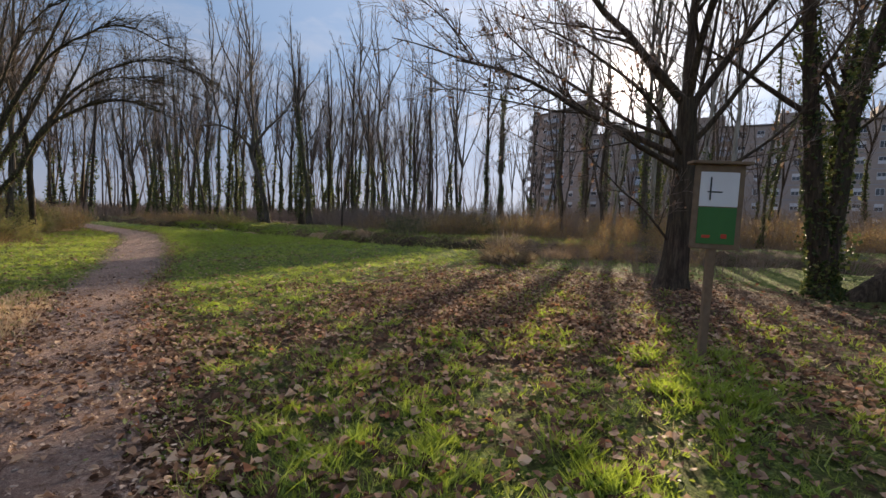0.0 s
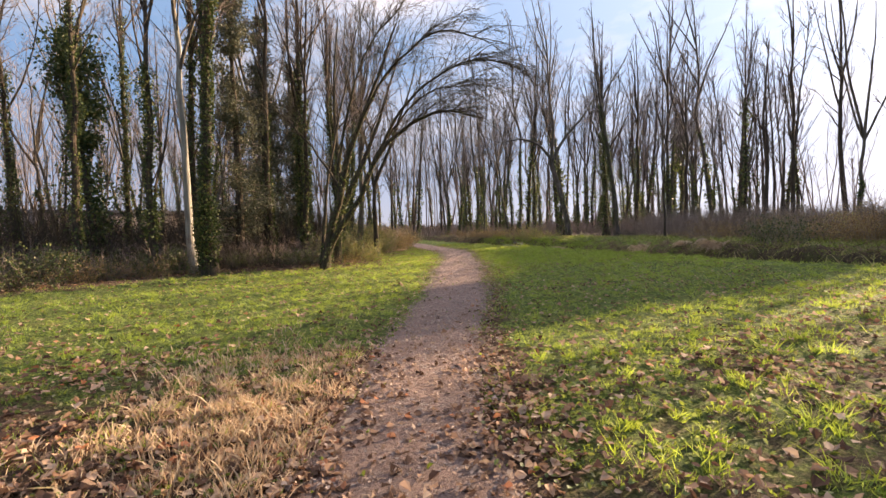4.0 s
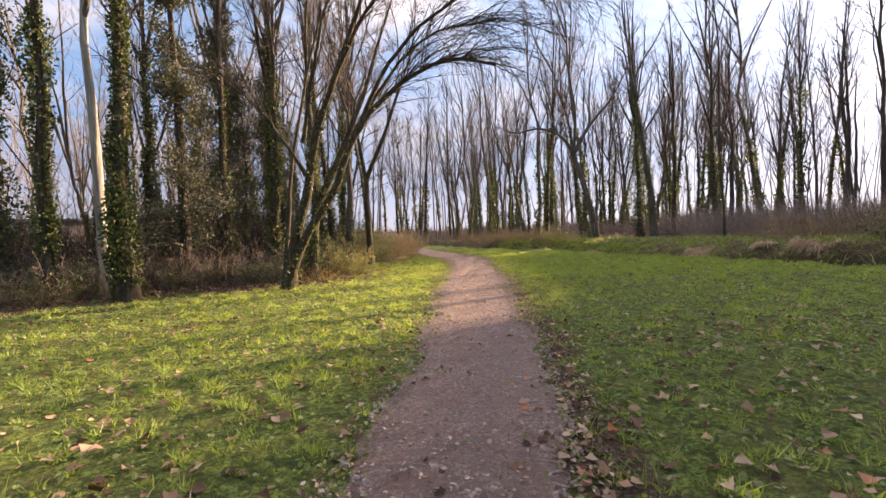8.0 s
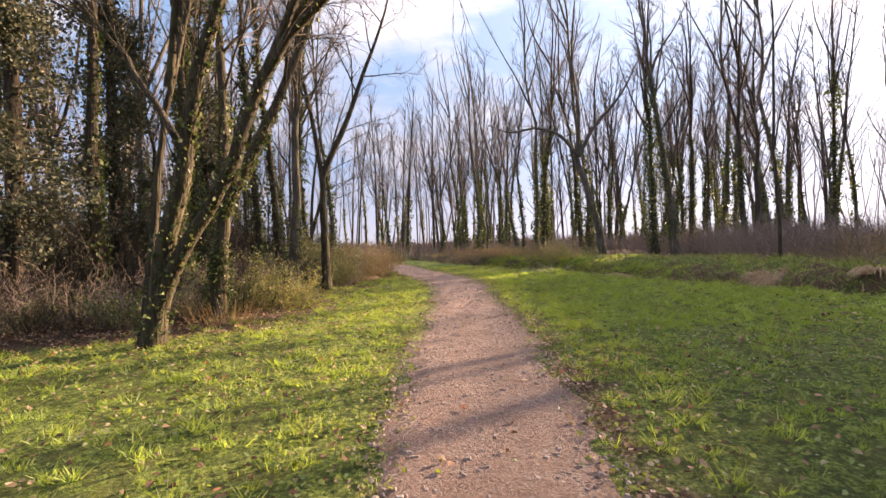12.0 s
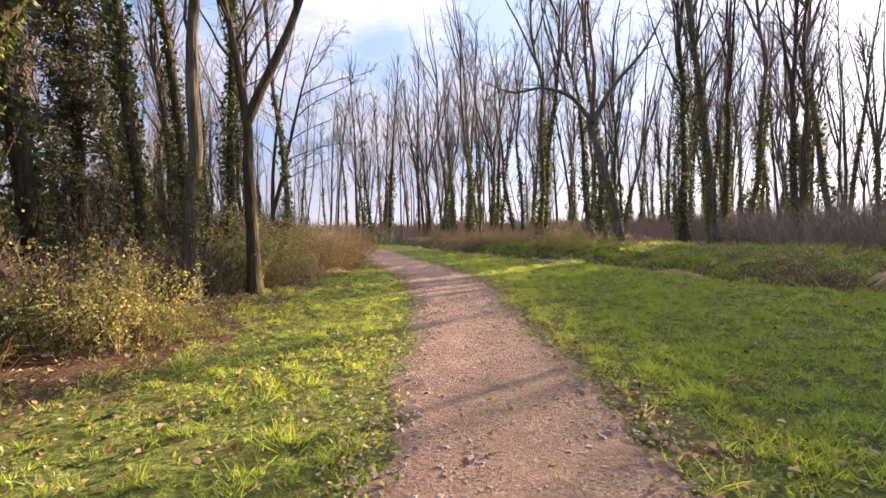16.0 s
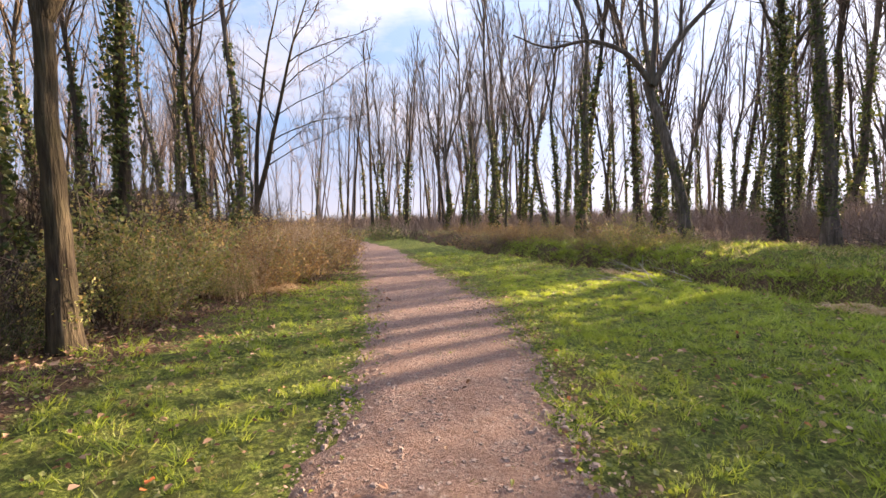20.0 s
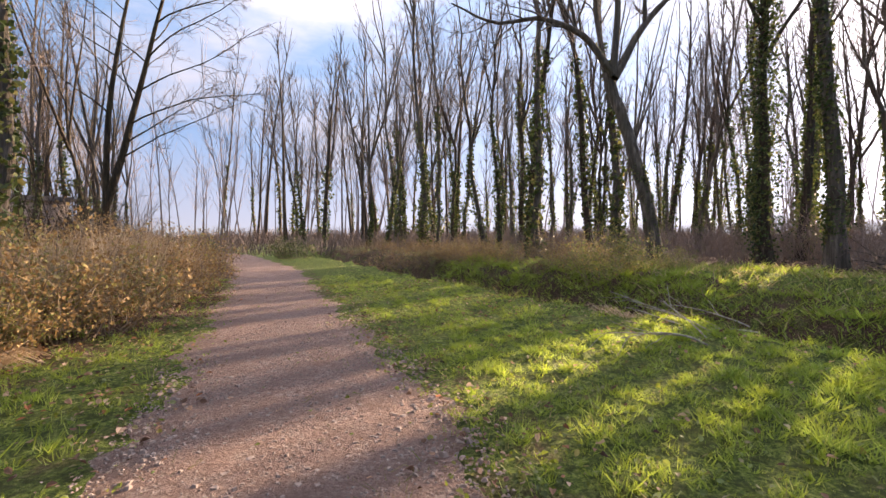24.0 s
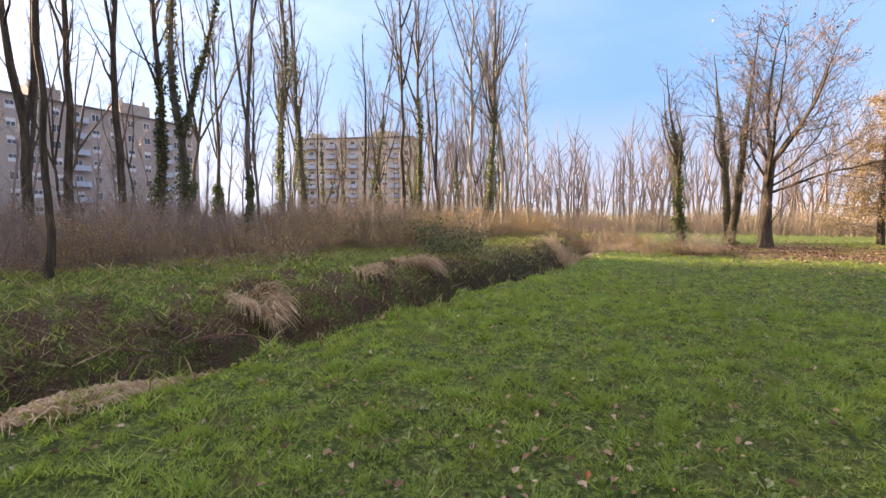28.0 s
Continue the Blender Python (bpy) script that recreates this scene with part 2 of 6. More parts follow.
M_STONE = plain("gravel_stone", (0.16, 0.12, 0.1), (0.36, 0.285, 0.245), 30, 0.85, 0.3)


def ground_material():
    """Soil under lawn, leaf litter and the woodland floor, mixed by the lie of the land."""
    m, nt, b = base("ground_soil", 0.95, 0.15)
    n1, n2, n3 = noise_out(nt, 30, 8, 0.75), noise_out(nt, 2.2, 5, 0.6), noise_out(nt, 9, 6, 0.7)
    lawn = ramp(nt, n1, [(0.36, (0.03, 0.042, 0.014)), (0.46, (0.13, 0.19, 0.04)), (0.56, (0.27, 0.35, 0.075)), (0.68, (0.44, 0.45, 0.17))])
    # litter is darkened for the shadow that lies beneath leaves
    litter = ramp(nt, n1, [(0.34, (0.03, 0.02, 0.014)), (0.5, (0.12, 0.075, 0.05)), (0.66, (0.3, 0.21, 0.15))])
    # dark patches paint the shaded gaps between clumps of grass
    lawn = mixed(nt, ramp(nt, n3, [(0.43, (0, 0, 0)), (0.58, (0.9, 0.9, 0.9))]), lawn, (0.06, 0.085, 0.026))
    lawn = mixed(nt, ramp(nt, n2, [(0.48, (0, 0, 0)), (0.7, (0.7, 0.7, 0.7))]), lawn, (0.17, 0.16, 0.06))
    att = nt.nodes.new("ShaderNodeAttribute")
    att.attribute_name = "litter"
    add = nt.nodes.new("ShaderNodeMath")
    add.operation = "MULTIPLY_ADD"
    nt.links.new(n2, add.inputs[0])
    add.inputs[1].default_value = 1.1
    nt.links.new(att.outputs["Fac"], add.inputs[2])
    col = mixed(nt, ramp(nt, add.outputs[0], [(0.75, (0, 0, 0)), (1.15, (1, 1, 1))]), lawn, litter)
    # darker soil colour along the bottom of the ditch
    ditch_tone = nt.nodes.new("ShaderNodeAttribute")
    ditch_tone.attribute_name = "ditch_dark"
    col = mixed(nt, ditch_tone.outputs["Fac"], col, ramp(nt, n3, [(0.35, (0.018, 0.015, 0.009)), (0.65, (0.08, 0.068, 0.038))]))
    nt.links.new(col, b.inputs["Base Color"])
    both = nt.nodes.new("ShaderNodeMath")
    both.operation = "ADD"
    nt.links.new(n1, both.inputs[0])
    nt.links.new(n3, both.inputs[1])
    bumped(nt, b, both.outputs[0], 1.0, 0.11)
    return m


def path_material():
    m, nt, b = base("path_gravel", 0.9, 0.25)
    n1, n2, n3 = noise_out(nt, 30, 8, 0.75), noise_out(nt, 1.9, 5, 0.65), noise_out(nt, 7, 5, 0.65)
    co = nt.nodes.new("ShaderNodeTexCoord")
    peb = []
    for size in (42.0, 95.0):
        v = nt.nodes.new("ShaderNodeTexVoronoi")
        v.inputs["Scale"].default_value = size
        nt.links.new(co.outputs["Object"], v.inputs["Vector"])
        peb.append(v)
    tone = nt.nodes.new("ShaderNodeSeparateColor")
    nt.links.new(peb[0].outputs["Color"], tone.inputs["Color"])
    tone2 = nt.nodes.new("ShaderNodeSeparateColor")
    nt.links.new(peb[1].outputs["Color"], tone2.inputs["Color"])
    soil = ramp(nt, n1, [(0.32, (0.13, 0.078, 0.062)), (0.5, (0.33, 0.212, 0.172)), (0.68, (0.52, 0.37, 0.31))])
    stones = ramp(nt, tone.outputs[0], [(0.0, (0.13, 0.09, 0.075)), (0.4, (0.3, 0.22, 0.185)), (0.75, (0.45, 0.36, 0.31)), (1.0, (0.68, 0.59, 0.52))])
    grit = ramp(nt, tone2.outputs[0], [(0.0, (0.12, 0.082, 0.066)), (0.6, (0.34, 0.25, 0.21)), (1.0, (0.6, 0.5, 0.43))])
    col = mixed(nt, ramp(nt, n1, [(0.46, (0, 0, 0)), (0.56, (1, 1, 1))]), grit, stones)
    col = mixed(nt, ramp(nt, n3, [(0.36, (0.25, 0.25, 0.25)), (0.56, (0.9, 0.9, 0.9))]), col, soil)
    col = mixed(nt, ramp(nt, n2, [(0.42, (0, 0, 0)), (0.62, (0.7, 0.7, 0.7))]), col, (0.26, 0.168, 0.135))
    nt.links.new(col, b.inputs["Base Color"])
    both = nt.nodes.new("ShaderNodeMath")
    both.operation = "ADD"
    nt.links.new(n3, both.inputs[0])
    nt.links.new(n1, both.inputs[1])
    bumped(nt, b, both.outputs[0], 1.0, 0.1)
    return m


M_GROUND, M_PATH = ground_material(), path_material()


# ---------------------------------------------------------------- mesh helpers
class Geo:
    """Collects vertices and four-cornered faces, and becomes one mesh."""

    def __init__(self):
        self.v, self.q, self.n = [], [], 0

    def add(self, verts, quads):
        self.v.append(np.asarray(verts, np.float32).reshape(-1, 3))
        self.q.append(np.asarray(quads, np.int32).reshape(-1, 4) + self.n)
        self.n += len(self.v[-1])

    def tube(self, pts, radii, k=5):
        pts, radii = np.asarray(pts, float), np.asarray(radii, float)
        t = np.gradient(pts, axis=0)
        t /= np.linalg.norm(t, axis=1, keepdims=True) + 1e-9
        ref = np.eye(3)[np.argmin(np.abs(pts[-1] - pts[0]))]
        u = np.cross(t, ref)
        u /= np.linalg.norm(u, axis=1, keepdims=True) + 1e-9
        w = np.cross(t, u)
        a = np.arange(k) * 2 * np.pi / k
        rings = pts[:, None] + radii[:, None, None] * (np.cos(a)[None, :, None] * u[:, None] + np.sin(a)[None, :, None] * w[:, None])
        n = len(pts)
        i, j = np.meshgrid(np.arange(n - 1), np.arange(k), indexing="ij")
        j2 = (j + 1) % k
        self.add(rings.reshape(-1, 3), np.stack([i * k + j, i * k + j2, (i + 1) * k + j2, (i + 1) * k + j], -1).reshape(-1, 4))

    def box(self, x0, x1, y0, y1, z0, z1):
        v = [(x, y, z) for z in (z0, z1) for y in (y0, y1) for x in (x0, x1)]
        self.add(v, [(0, 2, 3, 1), (4, 5, 7, 6), (0, 1, 5, 4), (2, 6, 7, 3), (0, 4, 6, 2), (1, 3, 7, 5)])

    def blades(self, root, tip, width, bend=0.0, rng=np.random, simple=False):
        """Flat tapering blades from root to tip: two quads each, bent in the middle, or one straight quad."""
        n = len(root)
        if not n:
            return
        if simple:
            d = tip - root
            side = np.cross(d, rng.normal(size=(n, 3)))
            side *= np.reshape(width, (-1, 1)) * 0.5 / (np.linalg.norm(side, axis=1, keepdims=True) + 1e-9)
            self.add(np.stack([root - side, root + side, tip + 0.12 * side, tip - 0.12 * side], 1).reshape(-1, 3), np.arange(n * 4).reshape(-1, 4))
            return
        d = tip - root
        side = np.cross(d, rng.normal(size=(n, 3)))
        side /= np.linalg.norm(side, axis=1, keepdims=True) + 1e-9
        side *= np.reshape(width, (-1, 1)) * np.ones((n, 1)) * 0.5
        mid = root + 0.55 * d + np.array([0, 0, 1.0]) * (np.linalg.norm(d, axis=1, keepdims=True) * bend)
        v = np.stack([root - side, root + side, mid + 0.8 * side, mid - 0.8 * side, tip + 0.1 * side, tip - 0.1 * side], 1)
        o = np.arange(n)[:, None] * 6
        q = np.stack([o + [0, 1, 2, 3], o + [3, 2, 4, 5]], 1)
        self.add(v.reshape(-1, 3), q.reshape(-1, 4))

    def leaves(self, centre, size, rng=np.random, flat=0.0, lobed=False, oval=False):
        """Small folded leaves: two quads joined along a midrib. flat 0: any way round, 1: lying down."""
        n = len(centre)
        if not n:
            return
        a = rng.normal(size=(n, 3))
        b = rng.normal(size=(n, 3))
        a[:, 2] *= 1 - flat
        a /= np.linalg.norm(a, axis=1, keepdims=True) + 1e-9
        if flat:
            b = b * (1 - flat) + np.cross(a, (0, 0, 1.0))
        b -= a * (a * b).sum(1, keepdims=True)
        b /= np.linalg.norm(b, axis=1, keepdims=True) + 1e-9
        up = np.cross(a, b)
        up *= np.sign(up[:, 2:3] + 1e-9) if flat else 1
        s = np.reshape(size, (-1, 1)) * np.ones((n, 1)) * 0.5
        fold = s * rng.uniform(0.1, 1.0 if lobed else 0.7, (n, 1))
        tipc = s * rng.uniform(-0.2, 0.6, (n, 1))
        if lobed:
            odd = [rng.uniform(0.65, 1.2, (n, 1)) for _ in range(6)]
            v = np.stack([centre - a * s, centre - a * s * 0.45 + b * s * 0.62 * odd[0] + up * fold * 0.5, centre + b * s * 0.92 * odd[1] + up * fold, centre + a * s * 0.35 + b * s * 0.6 * odd[2] + up * fold * 0.35,
                          centre + a * s * odd[3] + up * tipc, centre + a * s * 0.35 - b * s * 0.6 * odd[4] + up * fold * 0.5, centre - b * s * 0.92 * odd[5] + up * fold * odd[0], centre - a * s * 0.45 - b * s * 0.62 * odd[1] + up * fold * 0.3], 1)
            o = np.arange(n)[:, None] * 8
            q = np.stack([o + [0, 1, 2, 3], o + [0, 3, 4, 5], o + [0, 5, 6, 7]], 1)
        elif oval:
            wd = s * rng.uniform(0.45, 0.8, (n, 1))
            v = np.stack([centre - a * s, centre - a * s * 0.35 + b * wd + up * fold, centre + a * s * 0.4 + b * wd * 0.8 + up * (fold + tipc), centre + a * s + up * tipc,
                          centre + a * s * 0.35 - b * wd * 0.9 + up * fold * rng.uniform(-0.3, 1.6, (n, 1)), centre - a * s * 0.4 - b * wd + up * fold * 0.8], 1)
            o = np.arange(n)[:, None] * 6
            q = np.stack([o + [0, 1, 2, 3], o + [0, 3, 4, 5]], 1)
        else:
            v = np.stack([centre - a * s, centre + b * s * 0.75 + up * fold, centre + a * s + up * tipc, centre - b * s * 0.75 + up * fold], 1)
            o = np.arange(n)[:, None] * 4
            q = (o + [0, 1, 2, 3])[:, None]
        self.add(v.reshape(-1, 3), q.reshape(-1, 4))

    def mesh(self, name, material, smooth=False):
        me = bpy.data.meshes.new(name)
        v, q = np.concatenate(self.v), np.concatenate(self.q)
        me.vertices.add(len(v))
        me.vertices.foreach_set("co", v.ravel())
        me.loops.add(q.size)
        me.loops.foreach_set("vertex_index", q.ravel())
        me.polygons.add(len(q))
        me.polygons.foreach_set("loop_start", np.arange(0, q.size, 4, dtype=np.int32))
        me.polygons.foreach_set("use_smooth", np.full(len(q), smooth))
        me.update(calc_edges=True)
        me.materials.append(material)
        return me

    def part(self, name, material, parent=None, label="", smooth=False, kind=""):
        if not self.v:
            return None
        ob = new(name, self.mesh(name, material, smooth))
        ob.parent = parent
        return tagged(ob, label, kind=kind)


def thing(name, x, y, z, label, category, group="", kind=""):
    ob = new(name)
    ob.location = (x, y, z)
    return tagged(ob, label, category, group, kind)


def part(name, bm, material, parent=None, label=""):
    me = bpy.data.meshes.new(name)
    bm.to_mesh(me)
    bm.free()
    me.materials.append(material)
    ob = new(name, me)
    ob.parent = parent
    return tagged(ob, label)


# ---------------------------------------------------------------- lie of the land
PATH_Y = np.array([-30, -5, 8, 13, 15.7, 18.7, 21, 24.5, 27.7, 30.4, 34, 37, 41, 43.9, 47.3, 52.7, 63.5, 80, 96, 130])
PATH_X = np.array([16, 8.0, 4.4, 3.4, 2.95, 2.45, 2.05, 1.6, 1.35, 0.95, 0.4, 0.05, -0.65, -1.15, -2.1, -4.5, -9.2, -19, -34, -75])
PATH_W = np.array([0.75, 0.75, 0.72, 0.68, 0.66, 0.64, 0.64, 0.66, 0.73, 0.8, 0.9, 0.95, 0.85, 0.95, 1.12, 1.15, 1.2, 1.2, 1.2, 1.2])
EDGE = np.array([(-28, 100), (-13, 80), (-6.5, 68), (-3, 61), (-0.2, 56.5), (1.5, 53.3), (3.1, 51.2), (4.2, 49.2), (5.0, 47.2), (5.7, 45.6), (7.0, 43.1), (9.0, 39.9), (11.0, 36.2), (14.5, 31), (20, 25), (32, 15), (60, 0), (90, -10)], float)


def path_off(x, y):
    """Distance from the path's middle, in half widths."""
    slope = (np.interp(y + 1, PATH_Y, PATH_X) - np.interp(y - 1, PATH_Y, PATH_X)) / 2
    return np.abs(x - np.interp(y, PATH_Y, PATH_X)) / np.sqrt(1 + slope**2) / np.interp(y, PATH_Y, PATH_W)


def ditch_off(x, y):
    """Signed distance from the ditch's near edge; above 0 beyond it."""
    x, y = np.asarray(x, float), np.asarray(y, float)
    best, sign = np.full(x.shape, 1e9), np.ones(x.shape)
    for (ax, ay), (bx, by) in zip(EDGE[:-1], EDGE[1:]):
        dx, dy = bx - ax, by - ay
        s = np.clip(((x - ax) * dx + (y - ay) * dy) / (dx * dx + dy * dy), 0, 1)
        d = np.hypot(x - ax - s * dx, y - ay - s * dy)
        side = np.where((x - ax) * dy - (y - ay) * dx > 0, -1.0, 1.0)
        near = d < best
        best, sign = np.where(near, d, best), np.where(near, side, sign)
    return best * sign


WOOD_Y = np.array([-30, 10, 26, 29, 33.5, 35, 36.2, 38.5, 43, 47, 52.7, 58, 66, 80, 120])
WOOD_X = np.array([-16, -15, -13.5, -11, -10, -6.3, -4.8, -4.5, -5.5, -6.1, -6.5, -8.6, -12.5, -24, -62])


def wood_off(x, y):
    """Distance inside the woodland on the far side of the lawn; above 0 within it."""
    return np.interp(y, WOOD_Y, WOOD_X) - x


def wave(x, y):
    return (np.sin(0.83 * x + 1.3 * np.sin(0.31 * y)) * np.cos(0.71 * y + 0.9) + 0.6 * np.sin(1.9 * x - 1.2 * y + 2 * np.sin(0.5 * x)) + 0.35 * np.sin(4.1 * x + 2.2 * np.sin(1.7 * y)) * np.cos(3.7 * y))


def land(x, y):
    x, y = np.asarray(x, float), np.asarray(y, float)
    wide = np.interp(y, [26, 33, 37, 42, 45, 51, 54, 58, 66], [0.6, 0.55, 0.55, 0.85, 1.05, 1.05, 0.85, 0.55, 0.5])
    d = ditch_off(x, y) / wide + 0.18 * np.sin(0.9 * x + 0.7 * y) + 0.1 * np.sin(2.3 * x - 1.9 * y)
    z = np.interp(d, [-4, -1.2, -0.2, 0.25, 0.8, 1.6, 2.15, 2.6, 3.2, 4.5, 7.0, 14], [0, 0.05, 0.02, -0.5, -1.2, -1.25, -0.75, 0.0, 0.3, 0.42, 0.45, 0.4])
    z = np.where(z < 0, z * np.interp(y, [29, 37], [0.3, 1.0]), z)
    z = z + np.interp(wood_off(x, y), [-1, 3, 20], [0, 0.15, 0.25])
    rough = np.interp(path_off(x, y), [1.0, 2.2], [0.15, 1.0])
    bank = np.interp(d, [-1.0, 0.3, 4.5, 7], [0, 1, 1, 0.25])
    lumps = 0.17 * np.sin(2.1 * x + 1.7 * np.sin(1.3 * y)) * np.cos(1.9 * y + 0.8 * np.sin(2.4 * x)) + 0.08 * np.sin(5.2 * x + 2.0 * y) * np.cos(4.6 * y - 1.1 * x)
    return z + (0.025 * wave(x, y) + 0.06 * (clumps(x, y) - 0.5) * (np.hypot(x, y - 34) < 40)) * rough - 0.02 * (1 - rough) + bank * lumps


def clumps(x, y):
    """Hand-sized unevenness of the turf: 0 to 1."""
    return np.clip(0.5 + 0.55 * np.sin(6.1 * x + 2.3 * np.sin(2.9 * y + 0.7 * x)) * np.sin(5.7 * y + 2.1 * np.sin(3.1 * x)) + 0.25 * np.sin(13 * x + 3 * np.sin(5 * y)) * np.cos(12 * y), 0, 1)


def litter(x, y):
    """How thickly dead leaves lie: 0 to 1."""
    left = np.exp(-(((x + 0.2) / 3.0) ** 2 + ((y - 16.5) / 4.0) ** 2)) * 1.25
    right = np.exp(-(((x - 11.5) / 4.0) ** 2 + ((y - 20.5) / 5.0) ** 2)) * 1.1 + 0.5 * np.exp(-(((x - 7.0) / 3.2) ** 2 + ((y - 19.0) / 3.6) ** 2)) * (0.35 + clumps(0.4 * x, 0.4 * y))
    sunny = np.where((x < np.interp(y, PATH_Y, PATH_X)) & (y > 23), 0.25, 1.0)
    verge = 0.6 * sunny * np.interp(y, [20, 25], [0.55, 1.0]) * np.exp(-((path_off(x, y) - 1.25) / (0.4 + 0.14 * np.sin(1.9 * y + x))) ** 2) * np.interp(y, [12, 24, 34, 48], [1, 0.9, 0.55, 0.35])
    bankside = np.interp(ditch_off(x, y), [0.1, 0.6, 2.6, 3.4, 4.4], [0, 0.4, 0.35, 0.3, 0.08]) * (ditch_off(x, y) < 7)
    wood = bankside + np.interp(wood_off(x, y), [-1.5, 0.5, 2], [0, 0.8, 1.0]) + np.interp(ditch_off(x, y), [6.5, 8.5], [0, 1.0])
    return np.clip(left + right + verge + wood + 0.04, 0, 1)


def axis_steps(lo, hi, fine, far0, far1):
    mid = np.arange(lo, hi + 1e-6, fine)
    grow = np.cumsum(fine * 1.22 ** np.arange(1, 80))
    a = lo - grow[grow < lo - far0][::-1]
    b = hi + grow[grow < far1 - hi]
    return np.concatenate([a, mid, b])


gx, gy = axis_steps(-14, 20, 0.2, -1600, 1600), axis_steps(9, 66, 0.2, -1600, 1600)
XX, YY = np.meshgrid(gx, gy)
g = Geo()
rows_n, cols_n = XX.shape
ii, jj = np.meshgrid(np.arange(rows_n - 1), np.arange(cols_n - 1), indexing="ij")
o = ii * cols_n + jj
g.add(np.stack([XX, YY, land(XX, YY)], -1).reshape(-1, 3), np.stack([o, o + 1, o + cols_n + 1, o + cols_n], -1).reshape(-1, 4))
ground = g.part("ground", M_GROUND, None, "mown winter lawn and leaf-strewn woodland soil with a ditch", True)
tagged(ground, category="ground", kind="structure")
att = ground.data.attributes.new("litter", "FLOAT", "POINT")
att.data.foreach_set("value", litter(XX, YY).astype(np.float32).ravel())
# darkest at the ditch bottom, weaker towards its far end
att = ground.data.attributes.new("ditch_dark", "FLOAT", "POINT")
att.data.foreach_set("value", (np.interp(ditch_off(XX, YY) + 0.2 * wave(XX, YY), [0.1, 0.5, 1.6, 2.5], [0, 0.95, 0.8, 0]) * np.interp(YY, [48, 51], [1.0, 0.4])).astype(np.float32).ravel())

# path: a worn crowned strip whose ragged edges run out under the turf
ys = np.arange(-6, 100, 0.1)
us = np.linspace(-1, 1, 21)
U, Y = np.meshgrid(us, ys)
ragged = 1.1 + 0.11 * np.sin(2.1 * Y + 3 * np.sign(U)) + 0.05 * np.sin(9.7 * Y + 2 * np.sign(U)) + 0.03 * np.sin(17 * Y) + 0.04 * np.sin(5.3 * Y + 1.7 * np.sign(U) + 2 * np.sin(1.1 * Y))
slope = (np.interp(Y + 1, PATH_Y, PATH_X) - np.interp(Y - 1, PATH_Y, PATH_X)) / 2
off = U * ragged * np.interp(Y, PATH_Y, PATH_W)
PX, PY = np.interp(Y, PATH_Y, PATH_X) + off / np.sqrt(1 + slope**2), Y - off * slope / np.sqrt(1 + slope**2)
PZ = land(PX, PY) + 0.028 - 0.045 * np.abs(U) ** 6 + 0.006 * np.sin(7 * PX + 3 * np.sin(3 * PY)) * np.cos(6 * PY)
g = Geo()
r, c = U.shape
ii, jj = np.meshgrid(np.arange(r - 1), np.arange(c - 1), indexing="ij")
o = ii * c + jj
g.add(np.stack([PX, PY, PZ], -1).reshape(-1, 3), np.stack([o, o + 1, o + c + 1, o + c], -1).reshape(-1, 4))
tagged(g.part("path", M_PATH, None, "trodden brown gravel footpath with ragged grassy edges", True), category="path", kind="structure")


# ---------------------------------------------------------------- trees
def run(start, way, length, n, rng, lift=0.0, wob=0.12):
    """Points along a wandering shoot that bends upwards by lift."""
    pts, p, d = [np.array(start, float)], np.array(start, float), np.array(way, float)
    d /= np.linalg.norm(d)
    step = length / n
    for _ in range(n):
        d = d + rng.normal(0, wob, 3) + np.array([0, 0, lift])
        d /= np.linalg.norm(d)
        p = p + d * step
        pts.append(p)
    return np.array(pts)


def along(pts, s):
    x = s * (len(pts) - 1)
    i = min(int(x), len(pts) - 2)
    return pts[i] + (pts[i + 1] - pts[i]) * (x - i), pts[i + 1] - pts[i]


def turned(way, tilt, az):
    """A way that leaves the given one by tilt degrees, at az degrees round it."""
    w = np.array(way, float)
    w /= np.linalg.norm(w)
    u = np.cross(w, (0.3, 0.9, 0.1))
    u /= np.linalg.norm(u)
    v = np.cross(w, u)
    t, a = radians(tilt), radians(az)
    return w * math.cos(t) + (u * math.cos(a) + v * math.sin(a)) * math.sin(t)


def crown(branches, twigs, stem, r0, r1, rng, count, first=0.45, reach=3.0, tilt=42, fine=2, lift=0.07, sink=None):
    """Boughs on a stem, with side shoots and twigs."""
    for n in range(count):
        s = first + (0.99 - first) * (n + rng.uniform(0, 0.8)) / count
        at, way = along(stem, s)
        size = reach * (1.15 - 0.75 * (s - first) / (1 - first)) * rng.uniform(0.65, 1.2)
        rad = max(0.012, (r0 + (r1 - r0) * s) * rng.uniform(0.32, 0.5))
        if sink is not None:
            branches = Geo()
            sink.append(branches)
        steps = 6 if fine >= 1 else 4
        bough = run(at, turned(way, tilt * rng.uniform(0.7, 1.25), rng.uniform(0, 360)), size, steps, rng, lift * 6 / steps, 0.14)
        branches.tube(bough, np.linspace(rad if fine >= 1 else 0.75 * rad, 0.006, steps + 1), 5 if fine >= 1 else 3)
        for _ in range(int(3 + 3 * fine) if fine >= 1 else 9):
            at2, way2 = along(bough, rng.uniform(0.2, 0.97))
            side = run(at2, turned(way2, rng.uniform(22, 55), rng.uniform(0, 360)), size * rng.uniform(0.2, 0.5), 4 if fine >= 1 else 2, rng, lift * 0.7, 0.16)
            twigs.tube(side, np.linspace(max(0.008, rad * 0.35), 0.003, len(side)), 3)
            for _ in range(int(2 * fine) if fine >= 1 else 0):
                at3, way3 = along(side, rng.uniform(0.15, 1.0))
                twigs.tube(run(at3, turned(way3, rng.uniform(18, 50), rng.uniform(0, 360)), size * rng.uniform(0.1, 0.24), 2, rng, 0.04, 0.2), (0.005, 0.004, 0.0025), 3)


